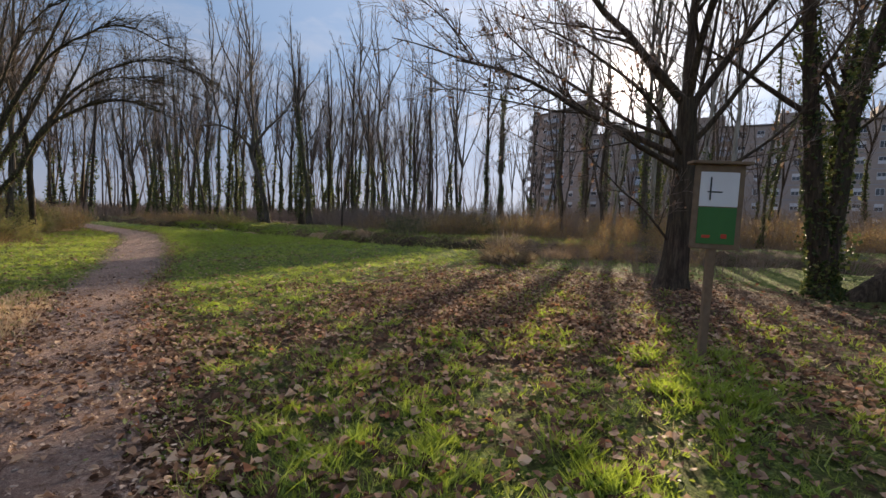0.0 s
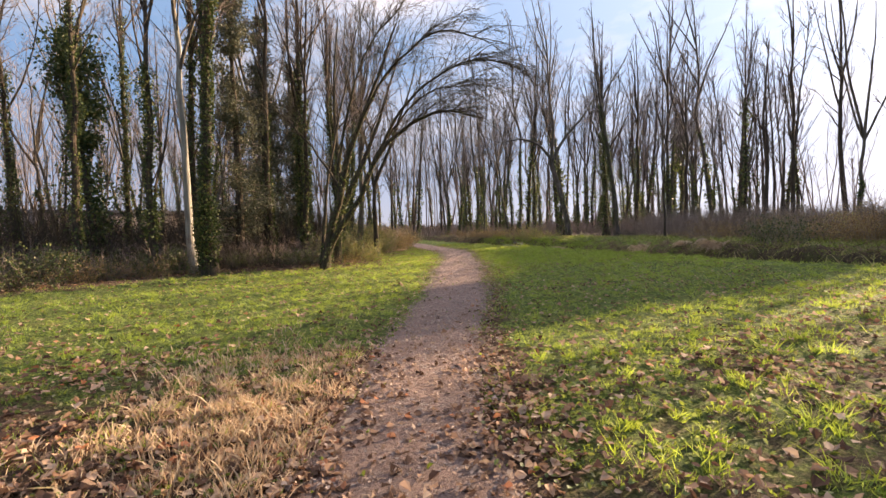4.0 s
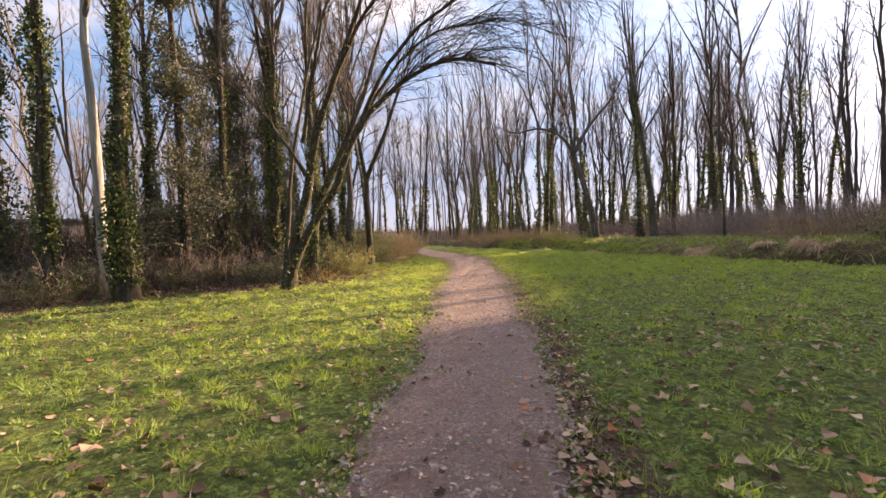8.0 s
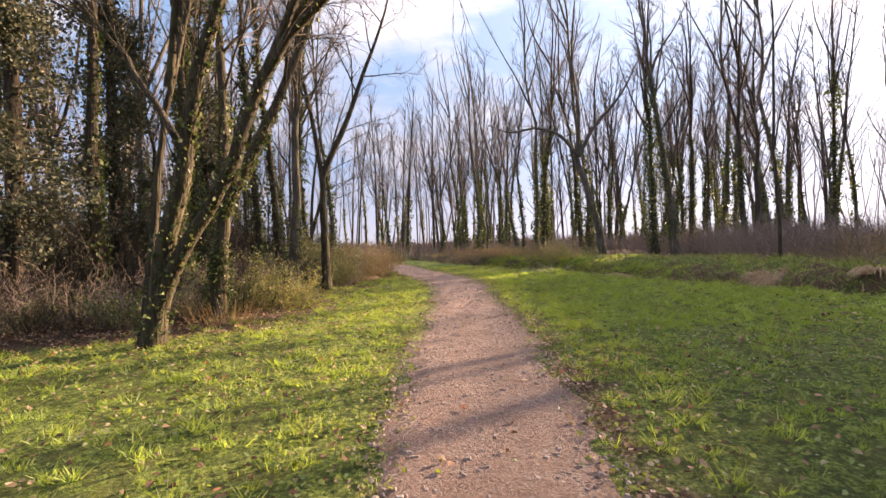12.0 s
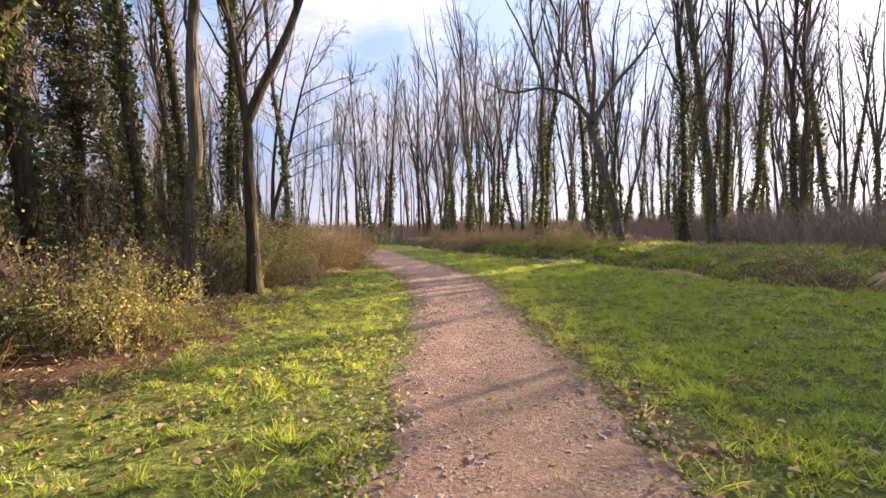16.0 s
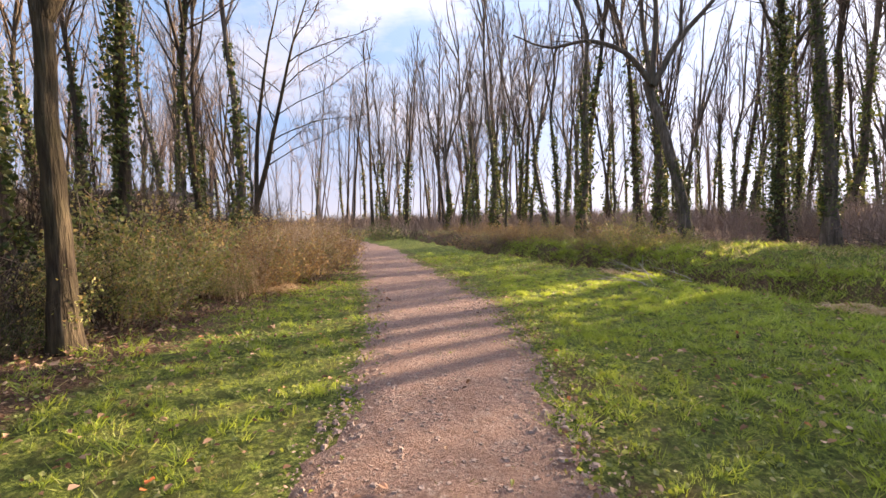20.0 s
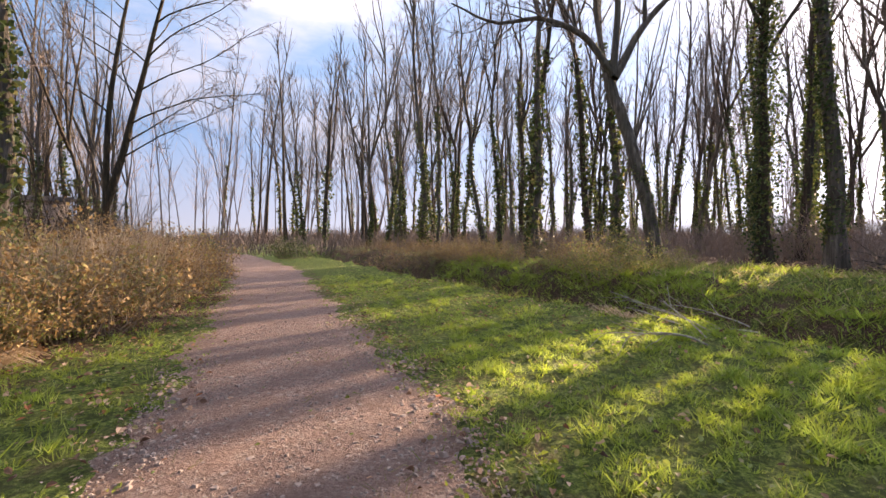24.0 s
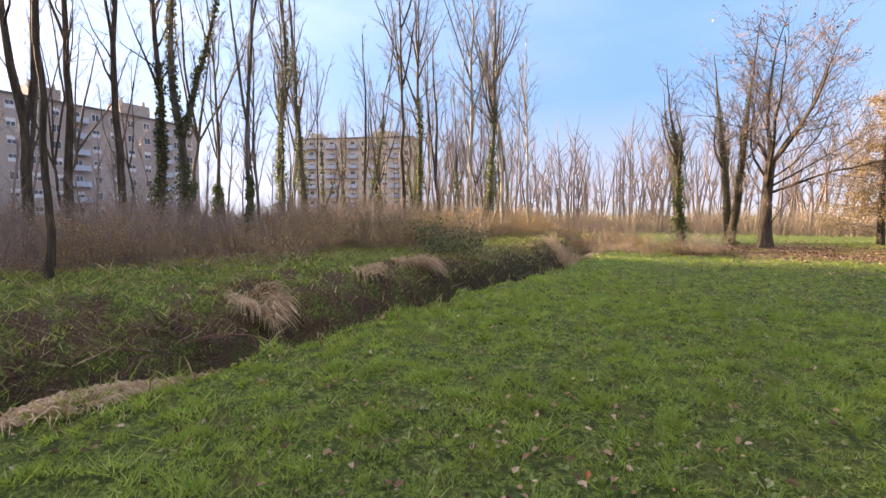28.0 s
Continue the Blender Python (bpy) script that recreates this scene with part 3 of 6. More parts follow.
def ivy_on(geo, stem, r0, top, rng, fat=0.25, count=1400, size=0.1):
    """Leaves that clothe a stem up to a height, in uneven clumps."""
    height = stem[-1][2]
    limit = min(1.0, top / height)
    knots = (0.12 + 1.6 * rng.uniform(0, 1, 14) ** 2) * np.linspace(1.1, 0.65, 14)
    s = rng.uniform(0.01, 1, count) ** 1.15
    clump = np.interp(s, np.linspace(0, 1, 14), knots)
    ok = rng.uniform(0, 1, count) < 0.25 + 0.8 * clump
    s, clump = s[ok] * limit, clump[ok]
    x = s * (len(stem) - 1)
    i = np.minimum(x.astype(int), len(stem) - 2)
    c = stem[i] + (stem[i + 1] - stem[i]) * (x - i)[:, None]
    a = rng.normal(rng.uniform(0, 6.28) + 5 * s, 1.5)
    out = (r0 * (1 - 0.6 * s) + fat * clump * rng.uniform(0.1, 1.0, len(s)) ** 1.5)[:, None]
    c = c + out * np.stack([np.cos(a), np.sin(a), rng.normal(0, 0.35, len(s))], -1)
    geo.leaves(c, rng.uniform(0.6, 1.3, len(s)) * size, rng)


def tree(x, y, h, r, seed, lean=(0.0, 0.0), first=0.45, boughs=14, reach=2.6, tilt=40, ivy=0.0, fat=0.22, ivy_n=1400, leaf=0.1, forks=(), mat=None, fine=1.5, label="", group="", wob=0.05, twig=None, low=None, arms=()):
    """A bare winter tree. forks: (height, compass degrees, tilt, length, thickness) of leaders that leave the trunk, which then ends at the first of them."""
    rng = np.random.RandomState(seed)
    mat = mat or M_BARK
    root = thing("tree", x, y, float(land(x, y)), label or ("bare winter tree with an ivy-clad trunk" if ivy else "tall bare winter tree with grey-brown bark"), "tree", group)
    trunk, branches, twigs, leaves = Geo(), Geo(), Geo(), Geo()
    top = forks[0][0] if forks else h
    sink = [] if fine >= 1 else None
    n = 14
    k = np.linspace(0, 1, n)
    bend = np.cumsum(rng.normal(0, wob, (n, 2)), 0) * (top / 6) * 0.5
    bend -= bend[0]
    stem = np.stack([lean[0] * k * top + bend[:, 0], lean[1] * k * top + bend[:, 1], k * top - 0.15 * (1 - k)], -1)
    flare = 1 + 0.55 * np.exp(-k * top / 0.35)
    end = r * 0.62 if forks else 0.02
    trunk.tube(stem, (r + (end - r) * k**0.9) * flare, 10)
    stems = [(stem, r, end, first)] if not forks else []
    for fh, az, ft, fl, fr in forks:
        at, way = along(stem, min(1.0, fh / top))
        a, t = radians(az), radians(ft)
        lead = run(at - np.array([0, 0, 0.12]), (math.sin(a) * math.sin(t), math.cos(a) * math.sin(t), math.cos(t)), fl, 10, rng, 0.035, 0.05)
        trunk.tube(lead, np.linspace(r * fr, 0.02, 11), 8)
        stems.append((lead, r * fr, 0.02, 0.3))
    if not forks and boughs > 4:
        for n in range(rng.randint(3, 6)):
            at, way = along(stem, rng.uniform(max(0.38, first - 0.08), 0.72))
            lead = run(at, turned((0, 0, 1), rng.uniform(12, 30), rng.uniform(0, 360)), h * rng.uniform(0.26, 0.42), 8, rng, 0.05, 0.06)
            limb = branches if fine < 1 else Geo()
            limb.tube(lead, np.linspace(r * rng.uniform(0.3, 0.48), 0.012, 9), 6)
            if fine >= 1:
                sink.append(limb)
            crown(branches, twigs, lead, r * 0.35, 0.012, rng, 5 if fine < 1 else 7, 0.25, reach * 0.6, tilt, fine, sink=sink)
    for st, a, b2, f in stems:
        crown(branches, twigs, st, a, b2, rng, max(4, boughs // len(stems)), f, reach, tilt, fine, sink=sink)
    for ah, az, at_tilt, al in arms:
        st, a0 = (stems[0][0], r * 0.3)
        at, _ = along(st, min(0.98, max(0.02, (ah - st[0][2]) / (st[-1][2] - st[0][2]))))
        a, t = radians(az), radians(at_tilt)
        arm = run(at, (math.sin(a) * math.sin(t), math.cos(a) * math.sin(t), math.cos(t)), al, 9, rng, -0.02, 0.07)
        limb = Geo()
        limb.tube(arm, np.linspace(0.04, 0.008, 10), 6)
        sink.append(limb)
        crown(branches, twigs, arm, 0.04, 0.008, rng, 9, 0.2, al * 0.3, 38, 1.5, 0.0, sink)
    if low:
        crown(branches, twigs, stem, r, end, rng, low, 0.12, reach * 0.7, 65, fine, 0.02, sink)
    trunk.part("trunk", mat, root, "", True)
    skin = mat if mat is not M_BARK_PALE else M_BARK_GREY
    branches.part("branchwork", skin, root, "", True, "stuff")
    for limb in sink or ():
        limb.part("branch", skin, root, "", True)
    twigs.part("twigwork", twig or M_TWIG, root, kind="stuff")
    if ivy:
        ivy_on(leaves, stem, r, min(ivy, top), rng, fat, ivy_n, leaf)
        if forks and ivy > top:
            for st, a, b2, f in stems:
                ivy_on(leaves, st - np.array([0, 0, 0]), a, ivy, rng, fat * 0.7, ivy_n // 2, leaf)
        leaves.part("ivy", M_IVY, root, "dark green climbing ivy leaves", kind="stuff")
    return root


W = "woodland trees"
# edge of the wood beside the lawn
tree(-10.1, 33.6, 19, 0.16, 11, (0.01, 0.0), 0.45, 14, 2.2, 38, mat=M_BARK_PALE, label="slender pale-barked tree at the wood's edge", group=W)
tree(-9.0, 33.0, 18, 0.24, 12, (0.02, 0.02), 0.45, 14, 2.6, 40, 14, 0.24, 7500, 0.11, group=W)
tree(-9.0, 37.3, 18, 0.17, 14, (0.02, 0.03), 0.45, 14, 2.4, 40, 7, 0.2, 1500, 0.12, group=W)
tree(-9.0, 41.0, 19, 0.2, 15, (0.0, 0.0), 0.45, 14, 2.6, 40, 10, 0.3, 2200, 0.13, group=W)
tree(-12.4, 36.5, 19, 0.2, 21, (0.01, 0.0), 0.45, 14, 2.6, 40, 12, 0.35, 2600, 0.13, group=W)
smothered = tree(-15.0, 34.0, 10.5, 0.2, 16, (-0.12, 0.02), 0.6, 8, 1.6, 45, 10.5, 1.1, 5500, 0.17, group=W, label="dead tree smothered in a ball of dark ivy")
tree(-13.4, 38.0, 15, 0.17, 17, (0.04, 0), 0.5, 12, 2.2, 38, 9, 0.4, 2200, 0.14, group=W)
tree(-17.5, 32.0, 14, 0.16, 18, (-0.12, 0.0), 0.4, 12, 2.6, 45, 6, 0.3, 1500, 0.13, group=W)
tree(-14.4, 27.0, 15, 0.2, 19, (0.05, 0.03), 0.35, 14, 2.8, 48, 9, 0.3, 1800, 0.13, group=W)
tree(-17.0, 26.2, 16, 0.24, 20, (0.02, 0.03), 0.35, 14, 2.8, 48, 11, 0.35, 3000, 0.14, group=W)
for n, (x, y, h, iv) in enumerate(((-8.8, 40.2, 15, 11), (-7.9, 42.3, 14, 9), (-13.0, 31.2, 16, 11), (-16.2, 36.6, 17, 12), (-19.5, 34.2, 15, 9), (-11.2, 32.6, 17, 8))):
    tree(x, y, h, 0.14, 700 + n, (0.02 * (n % 3) - 0.02, 0.01), 0.45, 14, 2.2, 36, iv, 0.3, 4200, 0.1, group=W)
# trees that the path passes close to
tree(-5.95, 43.5, 13, 0.17, 31, (0.005, 0.01), 0.4, 16, 3.2, 48, forks=((4.2, 60, 24, 8.5, 0.75), (4.1, 285, 8, 8.0, 0.62)), label="dark forked tree beside the path", fine=2.5, mat=M_BARK_DARK)
tree(-6.3, 41.7, 14, 0.17, 32, (0.008, 0.0), 0.35, 16, 2.8, 45, 3, 0.12, 700, 0.09, mat=M_BARK_GREY, fine=2.5, label="tall grey-brown tree at the thicket's edge")
tree(-5.6, 36.9, 12, 0.2, 33, (0.14, 0.03), 0.45, 16, 2.4, 40, 3.6, 0.16, 2400, 0.075, ((2.5, 75, 26, 8.5, 0.7), (2.4, 320, 12, 9.0, 0.7)), label="old forked trunk wrapped in ivy and dry stems", fine=2, mat=M_BARK_DARK)
tree(-8.0, 38.9, 15, 0.15, 35, (0.03, 0.02), 0.4, 14, 2.6, 42, 8, 0.25, 1800, 0.12, group=W)
tree(-8.3, 44.5, 16, 0.17, 36, (-0.02, 0.0), 0.4, 14, 2.6, 42, 12, 0.3, 3600, 0.11, group=W)
tree(-9.2, 47.5, 16, 0.16, 37, (0.02, 0.0), 0.4, 14, 2.6, 42, 11, 0.28, 3200, 0.11, group=W)
tree(-11.0, 52.0, 15, 0.13, 38, (-0.03, 0.0), 0.4, 14, 2.6, 42, 9, 0.25, 2000, 0.12, group=W)
tree(-13.5, 55.0, 15, 0.12, 39, (0.03, 0.0), 0.4, 14, 2.6, 42, group=W)
tree(-15.6, 62.4, 16, 0.2, 34, (0.01, 0.0), 0.4, 22, 3.6, 55, forks=((2.6, 65, 15, 13, 0.8), (2.5, 0, 2, 13, 0.7)), label="tree with two dark stems growing from one foot", fine=2, mat=M_BARK_DARK, arms=((4.6, 95, 62, 6.5), (6.0, 110, 66, 7.0), (7.4, 90, 62, 6.5), (8.8, 105, 60, 6.0), (10.2, 95, 55, 5.5), (11.4, 110, 50, 4.5), (5.2, 70, 60, 4.5)))
# beyond the ditch
tree(10.1, 57.5, 19, 0.24, 41, (-0.09, -0.01), 0.45, 14, 2.6, 40, 11, 0.22, 4200, 0.11, group=W, mat=M_BARK_GREY)
tree(9.6, 59.9, 18, 0.22, 42, (-0.02, 0.0), 0.45, 14, 2.6, 40, 10, 0.5, 4200, 0.12, group=W)
tree(3.5, 76.9, 20, 0.25, 44, (0, 0), 0.45, 14, 2.6, 38, 12, 0.4, 2500, 0.16, group=W)
tree(11.4, 48.7, 13, 0.075, 45, (0.0, 0.0), 0.35, 14, 1.6, 36, label="slim dark young tree on the bank", forks=((4.6, 300, 6, 9, 0.8), (4.5, 80, 14, 3, 0.5)))
for n, (az, dist, r, h, iv, lean) in enumerate(((74.2, 19, 0.17, 14, 0, 0.0), (77.4, 20, 0.15, 16, 0, -0.02), (81.7, 22, 0.16, 17, 0, -0.03), (84.6, 24, 0.2, 17, 8, 0.0), (87.2, 25, 0.24, 17, 10, 0.01), (90.5, 27, 0.12, 13, 3, 0.02), (94.6, 23, 0.08, 9, 0, 0.0), (97.2, 30, 0.24, 18, 13, 0.01), (99.8, 31, 0.2, 18, 12, 0.03), (109.0, 33, 0.12, 12, 3, 0.1), (114.5, 33, 0.1, 14, 0, 0.02))):
    a = radians(az)
    tree(-0.2 + dist * math.sin(a), 45.7 + dist * math.cos(a), h, r, 60 + n, (0.5 * lean, lean), 0.35, 14, 2.2, 36, iv, 0.3, 2600 if iv else 0, 0.13, ((h * 0.3, 20, 9, h * 0.62, 0.75), (h * 0.3, 190, 16, h * 0.5, 0.6)) if n in (0, 4, 9) else (), (M_BARK, M_BARK_GREY)[n > 3], 1.2, group=W)
for n, (az, dist, r, h) in enumerate(((119.4, 29, 0.17, 18), (122.2, 31, 0.15, 17), (123.9, 32, 0.16, 18), (127.0, 36, 0.13, 15))):
    a = radians(az)
    tree(-0.2 + dist * math.sin(a), 45.7 + dist * math.cos(a), h, r, 80 + n, (0.02 * n, 0.0), 0.3, 18, 2.6, 34, 5 if n == 1 else 0, 0.2, 900, 0.12, mat=M_BARK_PALE, fine=1.2, twig=M_TWIG_SUNLIT, group=W, label="tall pale sunlit tree in the thicket")
rr = np.random.RandomState(404)
for n in range(24):
    a, dist, h = radians(97 + 1.75 * n + rr.uniform(-0.7, 0.7)), rr.uniform(21, 40), rr.uniform(9, 16)
    px, py = -0.2 + dist * math.sin(a), 45.7 + dist * math.cos(a)
    if ditch_off(px, py) > 6:
        fk = ((h * rr.uniform(0.2, 0.4), rr.uniform(0, 360), rr.uniform(4, 14), h * 0.62, 0.8), (h * 0.2, rr.uniform(0, 360), rr.uniform(12, 26), h * 0.5, 0.6)) if n % 2 else ()
        tree(px, py, h, rr.uniform(0.06, 0.14), 500 + n, (rr.normal(0, 0.05), rr.normal(0, 0.05)), 0.3, 16, 2.2, 38, h * 0.55 if n % 3 == 0 else 0, 0.18, 900, 0.12, fk, (M_BARK_GREY, M_BARK_PALE, M_BARK)[n % 3], 0.9, group=W, twig=M_TWIG_SUNLIT if n % 3 == 1 else None)
tree(22.0, 57.3, 10.4, 0.14, 90, (0.02, 0.0), 0.9, 2, 0.5, 40, label="dead branchless trunk with a snapped top", group=W)
tree(23.5, 59.5, 13, 0.1, 91, (-0.08, 0.0), 0.4, 10, 1.6, 35, group=W)
tree(12.7, 62.5, 18, 0.2, 92, (0.0, 0.0), 0.45, 14, 2.4, 40, 8, 0.3, 2200, 0.13, group=W)
tree(16.6, 62.3, 17, 0.2, 93, (0.0, 0.0), 0.4, 14, 2.6, 42, 0, group=W)
tree(14.6, 58.8, 17, 0.2, 94, (0.01, 0.0), 0.4, 14, 2.6, 42, 6, 0.2, 1200, 0.13, group=W)
rr = np.random.RandomState(61)
ball = Geo()
for cx, cz, w in ((-1.2, 9.6, 0.75), (-0.5, 8.9, 0.8), (-1.5, 8.5, 0.6), (-0.9, 7.7, 0.8), (-0.3, 6.9, 0.6), (-0.6, 5.6, 0.5)):
    ball.leaves(np.array([cx, 0.2, cz]) + rr.normal(0, 0.6, (900, 3)) * w, rr.uniform(0.08, 0.19, 900), rr)
ball.part("ivy_crown", M_IVY, smothered, "dense dark ball of ivy leaves", kind="stuff")
# by the notice board
tree(16.5, 18.65, 12, 0.28, 51, (0.0, 0.0), 0.4, 18, 3.2, 50, 9, 0.15, 4200, 0.1, ((0.5, 300, 10, 11.5, 0.85), (0.45, 80, 8, 11.5, 0.8)), label="twin-stemmed tree thickly clad in ivy", fine=2)
tree(16.9, 18.1, 9, 0.24, 52, (0.42, -0.62), 0.5, 8, 2.5, 50, label="dark trunk leaning low over the leaf litter")
tree(18.9, 19.7, 11, 0.2, 53, (0.1, 0.02), 0.35, 14, 2.8, 50, 7, 0.4, 3600, 0.13, label="leaning tree covered in dark ivy")


# trees added on the sun's line to shade the ground by the notice board
for n, (x, y, h, iv) in enumerate(((24.0, 30.6, 15, 8), (28.0, 33.5, 17, 9))):
    tree(x, y, h, 0.2, 640 + n, (0.02 * n - 0.03, 0.0), 0.4, 16, 2.8, 42, iv, 0.22, 2200, 0.12, mat=M_BARK_GREY, fine=1.2, group=W)


def hanging_leaves(geo, twigs_geo, rng, count, size):
    """Dry leaves that still hang from the twigs."""
    v = np.concatenate(twigs_geo.v)
    geo.leaves(v[rng.randint(0, len(v), count)] + rng.normal(0, 0.03, (count, 3)), rng.uniform(0.6, 1.3, count) * size, rng)


def board_tree():
    """The broad tree behind the notice board: low fork, long sagging limbs, a few leaves left."""
    rng = np.random.RandomState(55)
    root = thing("tree", 13.6, 20.3, float(land(13.6, 20.3)), "broad bare tree with sagging limbs and a few brown leaves", "tree")
    trunk, limbs, twigs, leaves, sink = Geo(), Geo(), Geo(), Geo(), []
    k = np.linspace(0, 1, 12)
    stem = np.stack([0.1 * np.sin(3 * k), -0.12 * k, k * 4.6 - 0.1], -1)
    trunk.tube(stem, (0.31 - 0.11 * k) * (1 + 0.5 * np.exp(-k * 13)), 12)
    for h, az, tl, ln, rad, lift, cnt in ((4.4, 292, 36, 6.5, 0.12, 0.04, 14), (4.5, 20, 12, 7.2, 0.13, 0.03, 14), (4.3, 110, 30, 6.4, 0.1, 0.05, 13), (4.4, 200, 32, 6.4, 0.1, 0.05, 13), (3.6, 60, 34, 6.0, 0.07, 0.06, 12), (3.4, 160, 34, 6.0, 0.07, 0.06, 12),
                                          (2.9, 285, 62, 6.6, 0.075, -0.01, 14), (3.2, 250, 60, 5.0, 0.06, 0.0, 12), (2.6, 150, 66, 4.0, 0.05, 0.0, 8), (3.6, 320, 70, 5.5, 0.06, 0.0, 12), (3.2, 334, 63, 10.5, 0.085, -0.008, 22), (1.0, 300, 38, 3.4, 0.035, 0.04, 5)):
        at, _ = along(stem, h / 4.6)
        a, t = radians(az), radians(tl)
        limb = run(at, (math.sin(a) * math.sin(t), math.cos(a) * math.sin(t), math.cos(t)), ln, 9, rng, lift, 0.09)
        one = Geo()
        one.tube(limb, np.linspace(rad, 0.012, 10), 7)
        sink.append(one)
        crown(limbs, twigs, limb, rad, 0.012, rng, cnt, 0.2, ln * 0.4, 42, 2.2, 0.05, sink)
    hanging_leaves(leaves, twigs, rng, 1500, 0.09)
    trunk.part("trunk", M_BARK, root, "", True)
    for one in sink:
        one.part("branch", M_BARK, root, "", True)
    twigs.part("twigwork", M_TWIG, root, kind="stuff")
    leaves.part("leafage", M_DEAD_LEAF, root, "sparse withered brown leaves", kind="stuff")


board_tree()


def smooth_line(pts, n):
    """A smooth line of n points through a few guide points."""
    p = np.array(pts, float)
    t = np.concatenate([[0], np.cumsum(np.linalg.norm(np.diff(p, axis=0), axis=1))])
    m = np.gradient(p, t, axis=0)
    u = np.linspace(0, t[-1], n)
    i = np.clip(np.searchsorted(t, u, side="right") - 1, 0, len(p) - 2)
    w = (t[i + 1] - t[i])[:, None]
    q = (u - t[i])[:, None] / w
    return (2 * q**3 - 3 * q**2 + 1) * p[i] + (q**3 - 2 * q**2 + q) * w * m[i] + (3 * q**2 - 2 * q**3) * p[i + 1] + (q**3 - q**2) * w * m[i + 1]


def guided_tree(x, y, label, limbs, mat, seed, ivy=0.0, group=""):
    """A tree whose limbs follow guide points: (points, thickness at foot, at tip, boughs)."""
    rng = np.random.RandomState(seed)
    root = thing("tree", x, y, float(land(x, y)), label, "tree", group)
    twigs, leaves, sink = Geo(), Geo(), []
    for n, (guide, r0, r1, count) in enumerate(limbs):
        line = smooth_line(guide, 16)
        line[1:] += np.cumsum(rng.normal(0, 0.035, (15, 3)), 0) * np.linspace(0.3, 1, 15)[:, None]
        one = Geo()
        one.tube(line, np.linspace(r0, r1, 16) * (1 + (0.5 if n == 0 else 0.0) * np.exp(-np.arange(16) / 1.2)), 9)
        one.part("trunk" if n == 0 else "branch", mat, root, "", True)
        if count:
            crown(None, twigs, line, r0, r1, rng, count, 0.25, 2.6, 46, 1.5, 0.06, sink)
        if n == 0 and ivy:
            ivy_on(leaves, line, r0, ivy, rng, 0.14, 1400, 0.1)
    for one in sink:
        one.part("branch", mat, root, "", True)
    twigs.part("twigwork", M_TWIG, root, kind="stuff")
    leaves.part("ivy", M_IVY, root, "dark green climbing ivy leaves", kind="stuff")
    return root


guided_tree(6.6, 61.4, "crooked tree with a long limb arching sideways", (
    (((0, 0, -0.15), (-0.35, 0.1, 2.4), (-0.9, 0.3, 5.0), (-1.5, 0.5, 7.3)), 0.27, 0.2, 0),
    (((-1.5, 0.5, 7.2), (-2.6, 0.4, 8.6), (-4.2, 0.2, 9.2), (-6.0, 0, 9.0), (-7.6, -0.2, 9.6)), 0.15, 0.03, 14),
    (((-1.45, 0.5, 7.1), (-0.2, 0.8, 9.2), (1.6, 1.0, 11.2), (3.2, 1.3, 14.0)), 0.17, 0.03, 14),
    (((-1.5, 0.5, 7.2), (-1.3, 0.7, 10.5), (-1.6, 0.9, 14.0), (-1.0, 1.0, 18.0)), 0.15, 0.02, 16),
    (((-0.2, 0.8, 9.2), (-0.1, 1.0, 12.0), (0.6, 1.2, 16.0)), 0.09, 0.02, 10),
    (((-2.9, 0.4, 8.75), (-3.4, 0.4, 11.0), (-4.4, 0.5, 14.5)), 0.07, 0.02, 9)), M_BARK_GREY, 43, 4.0)


